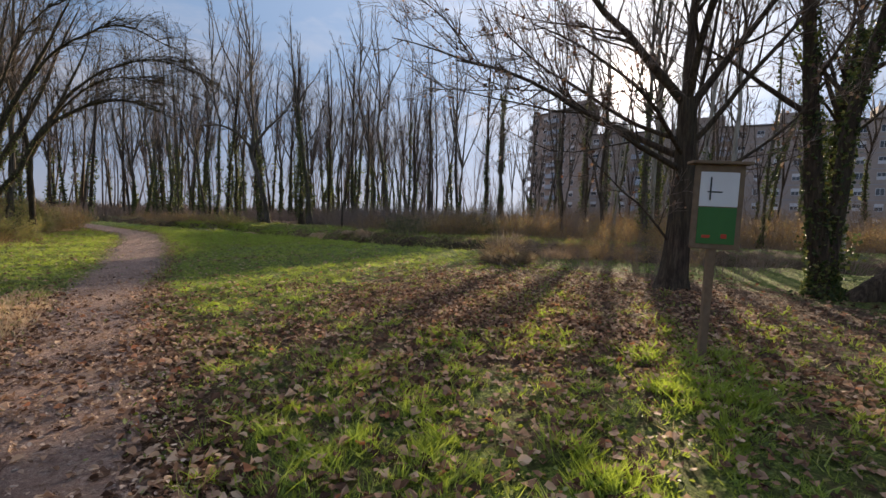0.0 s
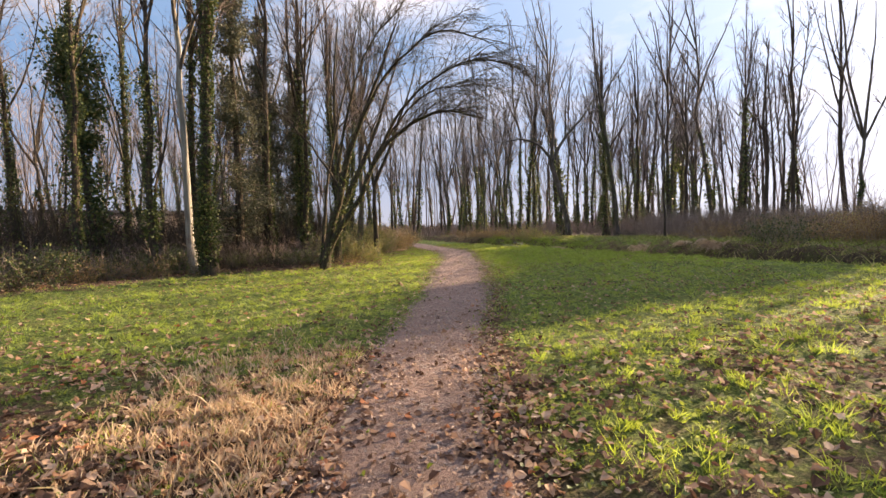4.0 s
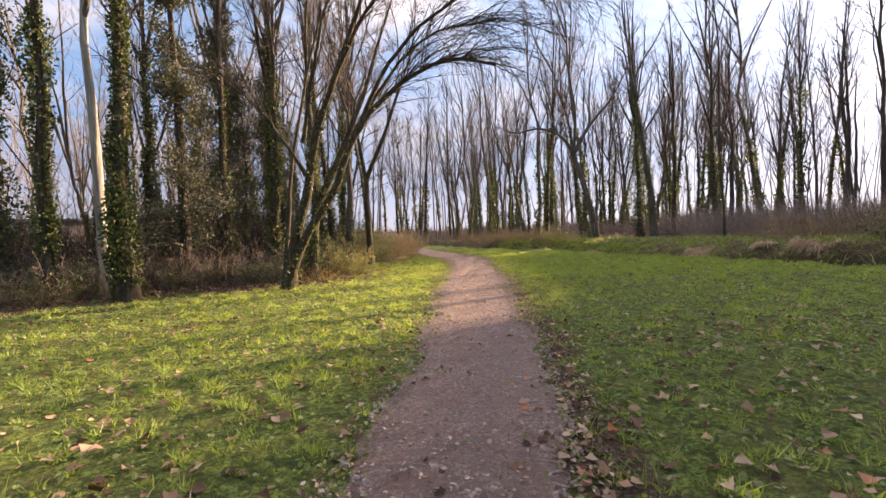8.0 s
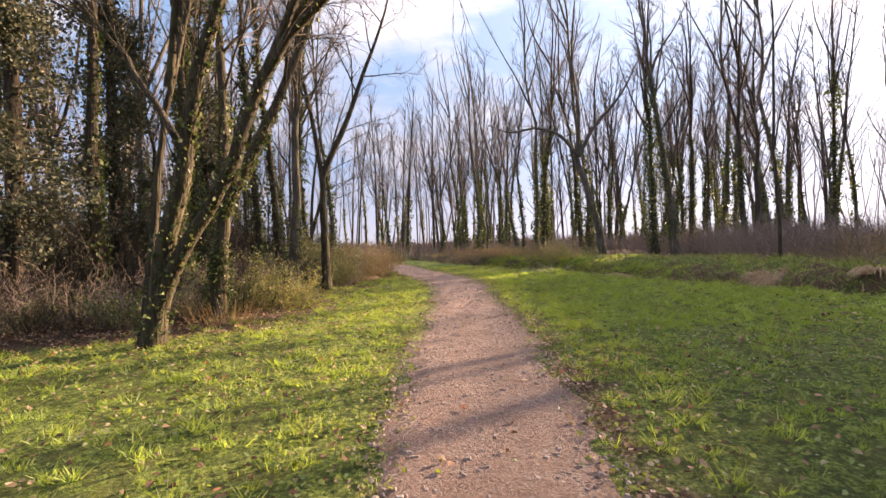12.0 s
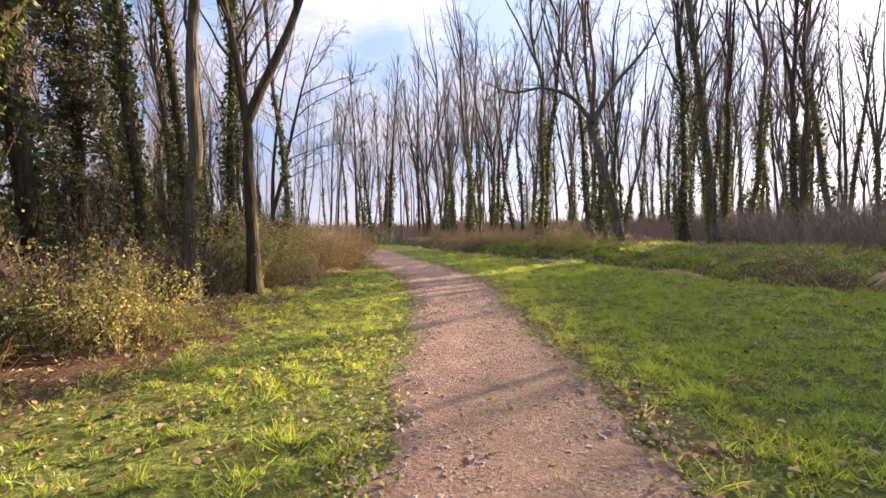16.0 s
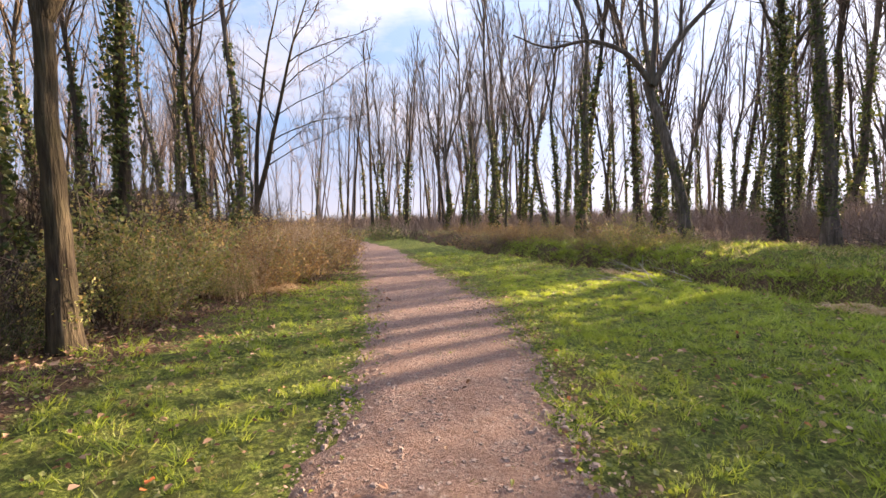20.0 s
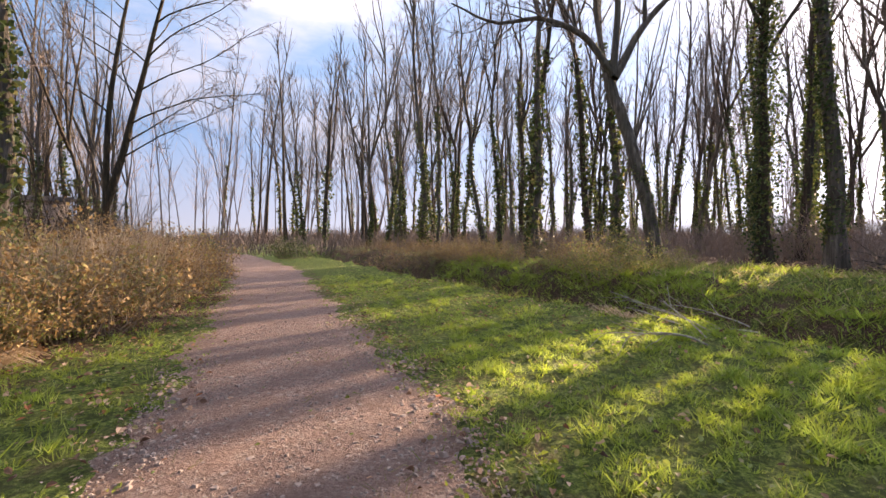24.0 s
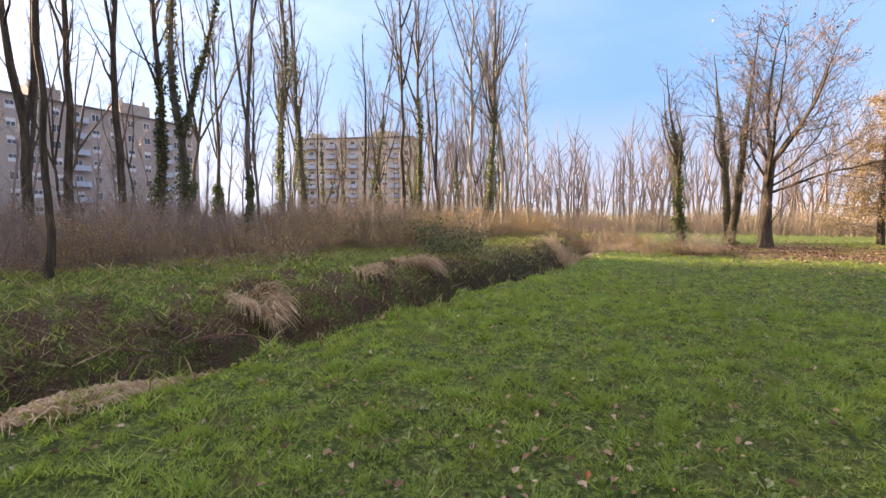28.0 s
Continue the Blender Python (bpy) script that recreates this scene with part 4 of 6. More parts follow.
def arching_tree():
    """Stems that part low down and bow over the path, ending in drooping sprays."""
    rng = np.random.RandomState(77)
    root = thing("tree", -5.1, 34.6, float(land(-5.1, 34.6)), "many-stemmed bare tree arching over the path", "tree")
    limbs, twigs, ivy = Geo(), Geo(), Geo()
    # each stem: guide points (outwards, up), turn from the arch's plane, thickness, drooping
    for guide, az, rad, end, droop, sprays in (
            (((0, -0.1), (0.4, 1.6), (0.95, 3.0), (1.2, 4.0), (1.75, 5.1), (2.5, 6.6), (3.6, 9.0)), 98, 0.19, 0.03, 0, 26),
            (((0.12, 0.5), (0.75, 1.55), (1.7, 2.65), (2.35, 4.05), (3.5, 5.1), (5.2, 5.6), (6.3, 5.3)), 98, 0.14, 0.035, 1, 46),
            (((2.3, 3.95), (3.5, 5.8), (4.8, 6.8), (6.2, 7.2), (7.3, 6.9)), 97, 0.075, 0.02, 1, 34),
            (((0.85, 3.2), (0.1, 4.5), (-0.75, 5.6), (-1.7, 6.5), (-2.6, 7.0)), 100, 0.06, 0.015, 0, 14),
            (((0.95, 3.0), (1.5, 4.6), (2.3, 6.0), (3.7, 7.6), (5.4, 8.3), (7.0, 7.6)), 103, 0.085, 0.02, 1, 40),
            (((-0.1, 0.1), (0.3, 3.4), (0.9, 6.4), (1.5, 9.0), (2.2, 11.5)), 60, 0.075, 0.015, 0, 18),
            (((1.7, 2.65), (2.2, 3.9), (3.0, 5.2), (4.5, 6.5), (6.4, 6.7)), 94, 0.07, 0.02, 1, 34),
            (((1.2, 4.0), (2.0, 6.0), (3.4, 8.0), (5.0, 8.8)), 120, 0.06, 0.015, 1, 24)):
        a = radians(az)
        prof = smooth_line(guide, 22)
        k = np.linspace(0, 1, 22)
        stem = np.stack([prof[:, 0] * math.sin(a), prof[:, 0] * math.cos(a), prof[:, 1]], -1) + np.cumsum(rng.normal(0, 0.02, (22, 3)), 0) * np.minimum(1, 3 * k)[:, None]
        one = Geo()
        one.tube(stem, (rad + (end - rad) * k**0.8) * (1 + 0.3 * np.exp(-k * 25)), 10)
        one.part("stem", M_BARK_DARK, root, "", True)
        for n in range(sprays):
            at, way = along(stem, rng.uniform(0.45, 1.0) if droop else rng.uniform(0.3, 1.0))
            ln = rng.uniform(1.0, 2.7)
            way = way / np.linalg.norm(way)
            d = way * rng.uniform(0.5, 1.2) + np.array([rng.normal(0, 0.35), rng.normal(0, 0.5), rng.uniform(-0.1, 0.75)])
            spray = run(at, d, ln, 9, rng, -0.075 if droop else 0.04, 0.06)
            limbs.tube(spray, np.linspace(0.016, 0.004, 10), 4)
            for _ in range(7):
                at2, way2 = along(spray, rng.uniform(0.15, 1.0))
                sub = run(at2, turned(way2, rng.uniform(15, 45), rng.uniform(0, 360)), ln * rng.uniform(0.2, 0.45), 5, rng, -0.07 if droop else 0.03, 0.08)
                twigs.tube(sub, np.linspace(0.006, 0.0025, 6), 3)
                for _ in range(3):
                    at3, way3 = along(sub, rng.uniform(0.2, 1.0))
                    twigs.tube(run(at3, turned(way3, 32, rng.uniform(0, 360)), ln * rng.uniform(0.08, 0.2), 2, rng, -0.05, 0.1), (0.004, 0.0035, 0.002), 3)
        if rad > 0.08:
            ivy_on(ivy, stem, rad, 3.4, rng, 0.1, 420, 0.08)
    limbs.part("branchwork", M_BARK_DARK, root, "", True, "stuff")
    twigs.part("twigwork", M_BARK_DARK, root, kind="stuff")
    ivy.part("ivy", M_IVY, root, "dark ivy leaves round the foot", kind="stuff")


arching_tree()


def evergreen(x, y, h, w, seed, mat=None, label="dense dull-green evergreen with drooping sprays"):
    """A dense dark evergreen with drooping sprays."""
    rng = np.random.RandomState(seed)
    root = thing("evergreen_tree", x, y, float(land(x, y)), label, "tree")
    trunk, limbs, leaves = Geo(), Geo(), Geo()
    k = np.linspace(0, 1, 10)
    stem = np.stack([0.1 * np.sin(4 * k), 0 * k, h * k - 0.1], -1)
    trunk.tube(stem, 0.2 * (1 - 0.9 * k) + 0.01, 8)
    for n in range(110):
        s = rng.uniform(0.06, 0.97)
        at, _ = along(stem, s)
        ln = w * (1.05 - s * 0.75) * rng.uniform(0.5, 1.15)
        a = rng.uniform(0, 2 * np.pi)
        limb = run(at, (math.cos(a), math.sin(a), rng.uniform(0.0, 0.5)), ln, 6, rng, -0.05, 0.1)
        limbs.tube(limb, np.linspace(0.03, 0.006, 7), 4)
        x2 = rng.uniform(0.15, 1.0, 190) * 6
        i = np.minimum(x2.astype(int), 5)
        c = limb[i] + (limb[i + 1] - limb[i]) * (x2 - i)[:, None] + rng.normal(0, 0.16, (190, 3)) - np.array([0, 0, 0.12])
        leaves.leaves(c, rng.uniform(0.05, 0.13, 190), rng)
    trunk.part("trunk", M_BARK, root, "", True)
    limbs.part("branchwork", M_TWIG, root, kind="stuff")
    leaves.part("foliage", mat or M_EVERGREEN, root, kind="stuff")


evergreen(-9.9, 36.2, 13.0, 2.0, 91)
evergreen(-10.4, 39.2, 13.0, 1.8, 96)
evergreen(-11.2, 44.0, 12.0, 1.6, 97)
# conifer with golden needles at the lawn's end
evergreen(12.6, 10.5, 9.0, 3.8, 94, M_GOLD, "broad tree with golden-tan winter foliage")


# far woodland: a few models, copied
models = []
for n, (h, r, ivy, fat) in enumerate(((17, 0.15, 8, 0.3), (19, 0.15, 4, 0.15), (15, 0.12, 9, 0.45), (18, 0.16, 7, 0.28), (15, 0.11, 0, 0), (17, 0.14, 9, 0.34), (16, 0.12, 5, 0.2), (20, 0.17, 8, 0.3))):
    rr = np.random.RandomState(100 + n)
    turn0 = rr.uniform(0, 360)
    leaders = 3 + n % 3
    fh = h * rr.uniform(0.26, 0.42)
    fk = tuple((fh, turn0 + 360 / leaders * q + rr.uniform(-35, 35), rr.uniform(5, 27) if q else 4, h * rr.uniform(0.42, 0.68), rr.uniform(0.5, 0.72)) for q in range(leaders)) if n in (1, 4, 6) else ()
    m = tree(-40 - 3 * n, 60, h, r, 200 + n, (rr.normal(0, 0.05), rr.normal(0, 0.05)), 0.42, 28, 2.4, 34, ivy, fat, 900, 0.18, fk, (M_BARK, M_BARK_GREY)[n % 2], 0.7, group=W, wob=0.09)
    models.append(m)
rng = np.random.RandomState(7)
placed = [(o.location.x, o.location.y) for o in bpy.data.objects if o.name.startswith("tree")]


def plant(count, box, test, gap, pick=range(8), grow=(0.65, 1.15)):
    made = 0
    for _ in range(count * 40):
        if made >= count:
            return
        x, y = rng.uniform(*box[:2]), rng.uniform(*box[2:])
        if not test(x, y) or min((x - a) ** 2 + (y - b) ** 2 for a, b in placed) < gap**2:
            continue
        placed.append((x, y))
        s = rng.uniform(*grow)
        copy_thing(models[pick[rng.randint(len(pick))]], pose(x, y, float(land(x, y)) - 0.12, rng.normal(0, 3.6), rng.normal(0, 3.6), rng.uniform(0, 360)) @ Matrix.Diagonal((s * rng.uniform(0.8, 1.1), s * rng.uniform(0.8, 1.1), s, 1)))
        made += 1


plant(38, (-32, -7, 24, 72), lambda x, y: wood_off(x, y) > 2.5, 2.4)
plant(8, (-24, -7.5, 37, 62), lambda x, y: wood_off(x, y) > 1.6, 1.5, (0, 2, 3, 5, 7), (0.6, 1.0))
plant(22, (-50, -10, 62, 100), lambda x, y: wood_off(x, y) > 1.0, 2.6)
plant(30, (-14, 22, 61, 84), lambda x, y: ditch_off(x, y) > 4.5, 2.2, range(8), (0.9, 1.45))
plant(14, (-24, 30, 82, 92), lambda x, y: ditch_off(x, y) > 5, 3.0, (0, 2, 3, 5, 7), (1.0, 1.5))
plant(24, (14, 44, 34, 74), lambda x, y: ditch_off(x, y) > 11 and not (-18 < x - 1.02 * y < -9.5 or -42 < x - 1.02 * y < -27), 2.4, (1, 4, 6), (0.6, 0.95))
plant(30, (18, 50, -20, 36), lambda x, y: ditch_off(x, y) > 7 and not -18 < x - 1.02 * y < -9.5, 3.0, range(8), (0.5, 0.8))


def distant_wood(name, label, n, pick, seed, tall=(11, 19), mat=M_TWIG):
    """Trees too far off to tell apart, in one mesh."""
    rng = np.random.RandomState(seed)
    g = Geo()
    for x, y in pick(rng, n):
        z, h = 0.3, rng.uniform(*tall)
        st = run((x, y, z - 0.2), (rng.normal(0, 0.1), rng.normal(0, 0.1), 1), h, 5, rng, 0.02, 0.07)
        g.tube(st, np.linspace(rng.uniform(0.08, 0.17), 0.02, 6), 4)
        for _ in range(18):
            at, way = along(st, rng.uniform(0.3, 0.97))
            g.tube(run(at, turned((0, 0, 1), rng.uniform(12, 45), rng.uniform(0, 360)), h * rng.uniform(0.1, 0.36), 2, rng, 0.08, 0.14), (0.035, 0.022, 0.01), 3)
    tagged(g.part(name, mat, None, label), category="trees", kind="stuff")


def ring(r0, r1, a0, a1, cx=-1.0, cy=40.0):
    def pick(rng, n):
        a, d = np.radians(rng.uniform(a0, a1, n)), rng.uniform(r0, r1, n)
        return np.stack([cx + d * np.sin(a), cy + d * np.cos(a)], -1)
    return pick


def inside(box, test):
    def pick(rng, n):
        x, y = rng.uniform(box[0], box[1], n * 8), rng.uniform(box[2], box[3], n * 8)
        ok = test(x, y)
        return np.stack([x[ok], y[ok]], -1)[:n]
    return pick


def far_poplars(name, label, n, pick, seed, tall, gap):
    """Tall straight poplars with ivy on their lower trunks, too far off to tell apart."""
    rng = np.random.RandomState(seed)
    wood, ivy, spots = Geo(), Geo(), []
    for x, y in pick(rng, n * 6):
        if len(spots) >= n or any((x - a) ** 2 + (y - b) ** 2 < gap * gap for a, b in spots):
            continue
        spots.append((x, y))
        h, r = rng.uniform(*tall), rng.uniform(0.16, 0.3)
        st = run((x, y, 0.0), (rng.normal(0, 0.04), rng.normal(0, 0.04), 1), h, 8, rng, 0.02, 0.035)
        wood.tube(st, np.linspace(r, 0.03, 9), 5)
        for _ in range(26):
            u = rng.uniform(0.3, 0.96)
            at, way = along(st, u)
            bough = run(at, turned((0, 0, 1), rng.uniform(14, 42), rng.uniform(0, 360)), h * rng.uniform(0.12, 0.3) * (1.25 - u), 3, rng, 0.1, 0.1)
            wood.tube(bough, (0.055, 0.04, 0.03, 0.015), 3)
            for _ in range(3):
                at2, way2 = along(bough, rng.uniform(0.3, 1.0))
                wood.tube(run(at2, turned(way2, rng.uniform(15, 45), rng.uniform(0, 360)), h * rng.uniform(0.04, 0.1), 2, rng, 0.1, 0.1), (0.022, 0.018, 0.01), 3)
        if rng.rand() < 0.75:
            ivy_on(ivy, st, r, h * rng.uniform(0.25, 0.5), rng, rng.uniform(0.25, 0.6), 420, 0.34)
    tagged(wood.part(name, M_BARK, None, label), category="trees", kind="stuff")
    tagged(ivy.part("distant_ivy", M_IVY, None, "dark ivy on the far poplar trunks"), category="ivy", kind="stuff")


far_poplars("distant_poplars", "tall bare poplars at the end of the path", 90, inside((-62, 42, 84, 130), lambda x, y: (np.hypot(x + 1, y - 40) > 52) & (np.hypot(x + 1, y - 40) < 95) & ((ditch_off(x, y) > 3) | (wood_off(x, y) > 3))), 31, (20, 32), 3.0)
distant_wood("distant_wood", "hazy bare woodland at the end of the path", 260, ring(62, 125, -75, 42), 1, (12, 26))
distant_wood("distant_wood", "bare woodland behind the lawn and thickets", 420, ring(46, 85, 108, 195), 2, (5, 12), M_TWIG)
distant_wood("distant_wood", "thin bare trees before the apartment block", 36, ring(48, 80, 50, 112), 3, (8, 13))
distant_wood("distant_wood", "bare trees behind the wood's edge", 90, ring(42, 75, 200, 290), 4)


def brushwood(name, label, n, pick, seed, tall, mat, width=0.035, sway=0.34):
    """Far undergrowth: upright twiggy stems, in one mesh."""
    rng = np.random.RandomState(seed)
    p = pick(rng, n)
    z = land(p[:, 0], p[:, 1])
    h = rng.uniform(0.4, 1.0, n) * tall * (0.7 + 0.3 * np.sin(p[:, 0] * 0.7) * np.cos(p[:, 1] * 0.6))
    lean = rng.normal(0, sway, (n, 2)) * h[:, None]
    root, tip = np.stack([p[:, 0], p[:, 1], z - 0.05], -1), np.stack([p[:, 0] + lean[:, 0], p[:, 1] + lean[:, 1], z + h], -1)
    g = Geo()
    g.blades(root, tip, width * rng.uniform(0.5, 1.3, n), 0.05, rng)
    for _ in range(2):
        at = root + (tip - root) * rng.uniform(0.35, 0.85, (n, 1))
        way = rng.normal(0, 1, (n, 3)) * np.array([1, 1, 0.4]) + np.array([0, 0, 0.75])
        g.blades(at, at + way / np.linalg.norm(way, axis=1, keepdims=True) * h[:, None] * rng.uniform(0.2, 0.45, (n, 1)), width * 0.55, 0, rng, True)
    tagged(g.part(name, mat, None, label), category="undergrowth", kind="stuff")


brushwood("brushwood", "dense brown undergrowth at the end of the path", 18000, ring(40, 110, -70, 45), 11, 2.1, M_TWIG, 0.06)
brushwood("brushwood", "far brown woodland edge at the end of the path", 15000, ring(70, 105, -60, 25), 18, 3.4, M_TWIG, 0.09)
brushwood("brushwood", "dull brown thicket across the ditch", 9000, inside((11, 44, 24, 76), lambda x, y: (ditch_off(x, y) > 8.3) & (ditch_off(x, y) < 32)), 12, 3.4, M_TWIG, 0.018)
# second share of this thicket in the lighter twig colour, as if sunlit
brushwood("brushwood", "brown twiggy thicket across the ditch in a sunlit tan", 9000, inside((11, 44, 26, 70), lambda x, y: (ditch_off(x, y) > 7.6) & (ditch_off(x, y) < 26)), 20, 2.6, M_TWIG_SUNLIT, 0.016, 0.5)
brushwood("brushwood", "tan sunlit thicket stems", 6000, inside((14, 60, -30, 38), lambda x, y: (ditch_off(x, y) > 6) & (ditch_off(x, y) < 40)), 13, 2.3, M_TWIG_SUNLIT, 0.02, 0.45)
# bark colour, darker than twig, paints the shade inside the wood
brushwood("brushwood", "dark tangled undergrowth inside the wood", 15000, inside((-34, -6, 20, 66), lambda x, y: (wood_off(x, y) > 3.5) & (wood_off(x, y) < 22)), 14, 4.6, M_BARK, 0.024)
brushwood("brushwood", "tan thicket beyond the far lawn", 15000, ring(44, 62, 120, 178), 15, 3.6, M_TWIG_SUNLIT, 0.028, 0.4)
brushwood("brushwood", "brown thicket behind the wood's edge", 5000, ring(45, 80, 172, 290), 16, 2.6, M_TWIG, 0.06)
brushwood("brushwood", "golden upright dry stems beside the path", 3600, inside((-11, -5, 47, 57), lambda x, y: (wood_off(x, y) > 0.0) & (wood_off(x, y) < 2.6)), 19, 1.9, M_STRAW, 0.013, 0.22)
# bark colour again for the shaded undergrowth at the edge
brushwood("brushwood", "dark leafless undergrowth along the wood's edge", 8000, inside((-20, -5, 20, 47), lambda x, y: (wood_off(x, y) > 0.7) & (wood_off(x, y) < 6)), 17, 1.7, M_BARK, 0.013, 0.6)


# ---------------------------------------------------------------- undergrowth
def shrub(name, label, seed, h, w, stems, leaf=None, n_leaf=0, size=0.06, mat=None, arch=0.0, shoots=3):
    rng = np.random.RandomState(seed)
    root = thing(name, 0, 0, 0, label, "shrub", name + "s in the undergrowth")
    wood, leaves = Geo(), Geo()
    pts = []
    for _ in range(stems):
        a, rr = rng.uniform(0, 2 * np.pi), w * 0.5 * rng.uniform(0, 1) ** 0.5
        start = np.array([math.cos(a) * rr, math.sin(a) * rr, -0.05])
        d = np.array([math.cos(a) * rng.uniform(0.1, 0.7), math.sin(a) * rng.uniform(0.1, 0.7), 1.0])
        st = run(start, d, h * rng.uniform(0.55, 1.2), 4, rng, -arch * rng.uniform(0.5, 1.5), 0.16)
        st[:, 2] = np.maximum(st[:, 2], 0.03)
        wood.tube(st, np.linspace(0.013, 0.005, 5), 3)
        pts.append(st[1:])
        for _ in range(shoots):
            at, way = along(st, rng.uniform(0.3, 0.98))
            sub = run(at, turned(way, rng.uniform(25, 65), rng.uniform(0, 360)), h * rng.uniform(0.2, 0.45), 2, rng, -arch * 0.5, 0.2)
            wood.tube(sub, np.linspace(0.007, 0.003, 3), 3)
            pts.append(sub)
    pts = np.concatenate(pts)
    wood.part("stem_tangle", mat or M_TWIG, root, kind="stuff")
    if n_leaf:
        leaves.leaves(pts[rng.randint(0, len(pts), n_leaf)] + rng.normal(0, 0.09, (n_leaf, 3)), rng.uniform(0.6, 1.4, n_leaf) * size, rng)
        leaves.part("leafage", leaf, root, kind="stuff")
    return root


M_STEM_RED = plain("bramble_stem", (0.10, 0.05, 0.04), (0.2, 0.11, 0.085), 4, 0.8, 0.1)
kinds = {
    "thicket": [shrub("thicket_shrub", "leafless brown twiggy thicket shrub", 300 + n, 2.3, 2.4, 42, M_RUST_LEAF, 60, 0.05, M_TWIG, 0.03, 4) for n in range(3)],
    "bramble": [shrub("bramble_bush", "tangled bramble with arching stems and rusty leaves", 310 + n, 1.7, 2.4, 42, M_RUST_LEAF, 1300, 0.065, M_TWIG, 0.2, 3) for n in range(3)],
    "leafy": [shrub("leafy_shrub", "loose shrub with small yellow-green leaves", 320 + n, 2.1, 2.2, 40, M_SHRUB_LEAF, 4200, 0.075, M_TWIG_SUNLIT, 0.07, 4) for n in range(3)],
    "rusty": [shrub("rusty_shrub", "shrub with sunlit russet twigs and leaves", 330 + n, 1.9, 2.2, 42, M_RUST_LEAF, 2800, 0.065, M_TWIG_SUNLIT, 0.08, 4) for n in range(2)],
    "pale": [shrub("pale_thicket_shrub", "sunlit tan thicket of bare upright stems", 340 + n, 2.8, 2.2, 44, M_RUST_LEAF, 90, 0.05, M_TWIG_SUNLIT, 0.0, 4) for n in range(2)],
    "dark": [shrub("dark_bush", "low dense dark green bush", 350, 1.6, 2.4, 60, M_IVY, 2600, 0.09, M_TWIG, 0.1, 3)],
}
used = set()


def bush(kind, x, y, s=1.0, sz=None):
    src = kinds[kind][rng.randint(len(kinds[kind]))]
    m = pose(x, y, float(land(x, y)) - 0.04, 0, 0, rng.uniform(0, 360)) @ Matrix.Diagonal((s, s, sz or s, 1))
    if src not in used:
        used.add(src)
        src.matrix_world = m
    else:
        copy_thing(src, m)


def hedge(kind, count, box, test, gap, size=(0.7, 1.15)):
    spots, made = [], 0
    for _ in range(count * 60):
        x, y = rng.uniform(*box[:2]), rng.uniform(*box[2:])
        if test(x, y) and all((x - a) ** 2 + (y - b) ** 2 > gap * gap for a, b in spots):
            spots.append((x, y))
            bush(kind, x, y, rng.uniform(*size))
            made += 1
            if made >= count:
                return


rng = np.random.RandomState(21)
hedge("thicket", 36, (-22, -8, 22, 36), lambda x, y: 0.6 < wood_off(x, y) < 7, 1.15, (0.55, 0.9))
hedge("bramble", 14, (-20, -9, 20, 35), lambda x, y: 0.3 < wood_off(x, y) < 1.6, 1.2, (0.5, 0.8))
hedge("thicket", 26, (-16, -5.5, 36, 46), lambda x, y: 1.6 < wood_off(x, y) < 9, 1.3, (0.5, 0.8))
hedge("leafy", 5, (-7.0, -4.7, 37.6, 40.0), lambda x, y: 0.1 < wood_off(x, y) < 1.8, 0.7, (0.4, 0.65))
hedge("leafy", 26, (-12, -6, 44.3, 53), lambda x, y: 0.4 < wood_off(x, y) < 4.6, 0.95, (0.65, 1.05))
hedge("rusty", 18, (-13, -6.5, 48.5, 58), lambda x, y: 0.3 < wood_off(x, y) < 4.0, 1.0, (0.7, 0.95))
hedge("bramble", 16, (-24, -8, 54, 76), lambda x, y: 0.6 < wood_off(x, y) < 4, 1.5, (0.7, 1.0))
hedge("bramble", 34, (-13, 4, 56.5, 76), lambda x, y: 0.6 < ditch_off(x, y) < 6.5, 1.15, (0.5, 0.95))
hedge("leafy", 6, (-8, 5, 55, 64), lambda x, y: 2.6 < ditch_off(x, y) < 6.5, 1.6, (0.45, 0.7))
hedge("rusty", 8, (-6, 3, 57, 66), lambda x, y: 0.4 < ditch_off(x, y) < 3.5, 1.2, (0.5, 0.7))
hedge("thicket", 44, (-14, 18, 58, 84), lambda x, y: ditch_off(x, y) > 6 and y > 61, 1.9, (0.7, 1.0))
hedge("thicket", 40, (11, 30, 40, 66), lambda x, y: 7.4 < ditch_off(x, y) < 15, 1.25, (0.6, 1.15))
hedge("rusty", 16, (14, 30, 34, 50), lambda x, y: 7.6 < ditch_off(x, y) < 14, 1.4, (0.5, 0.95))
hedge("bramble", 24, (11, 30, 26, 50), lambda x, y: 5.0 < ditch_off(x, y) < 10, 1.3, (0.6, 0.9))
hedge("pale", 44, (14, 46, 0, 42), lambda x, y: 5.5 < ditch_off(x, y) < 22, 1.5, (0.6, 1.15))
hedge("rusty", 26, (15, 40, 14, 44), lambda x, y: 6.0 < ditch_off(x, y) < 14, 1.3, (0.6, 1.1))
hedge("leafy", 8, (18, 36, 20, 44), lambda x, y: 7.0 < ditch_off(x, y) < 14, 1.8, (0.6, 1.0))
hedge("rusty", 16, (14, 40, 8, 40), lambda x, y: 4.0 < ditch_off(x, y) < 9, 1.3, (0.6, 0.9))
hedge("thicket", 30, (20, 60, -30, 14), lambda x, y: ditch_off(x, y) > -2, 2.4, (0.8, 1.1))
hedge("pale", 16, (-14, 26, -12, -4), lambda x, y: True, 1.8, (0.7, 1.0))
# dark-leaved bushes added to deepen the backlit understory
hedge("dark", 24, (-20, -9, 22, 36), lambda x, y: 0.4 < wood_off(x, y) < 4, 1.1, (0.45, 0.85))
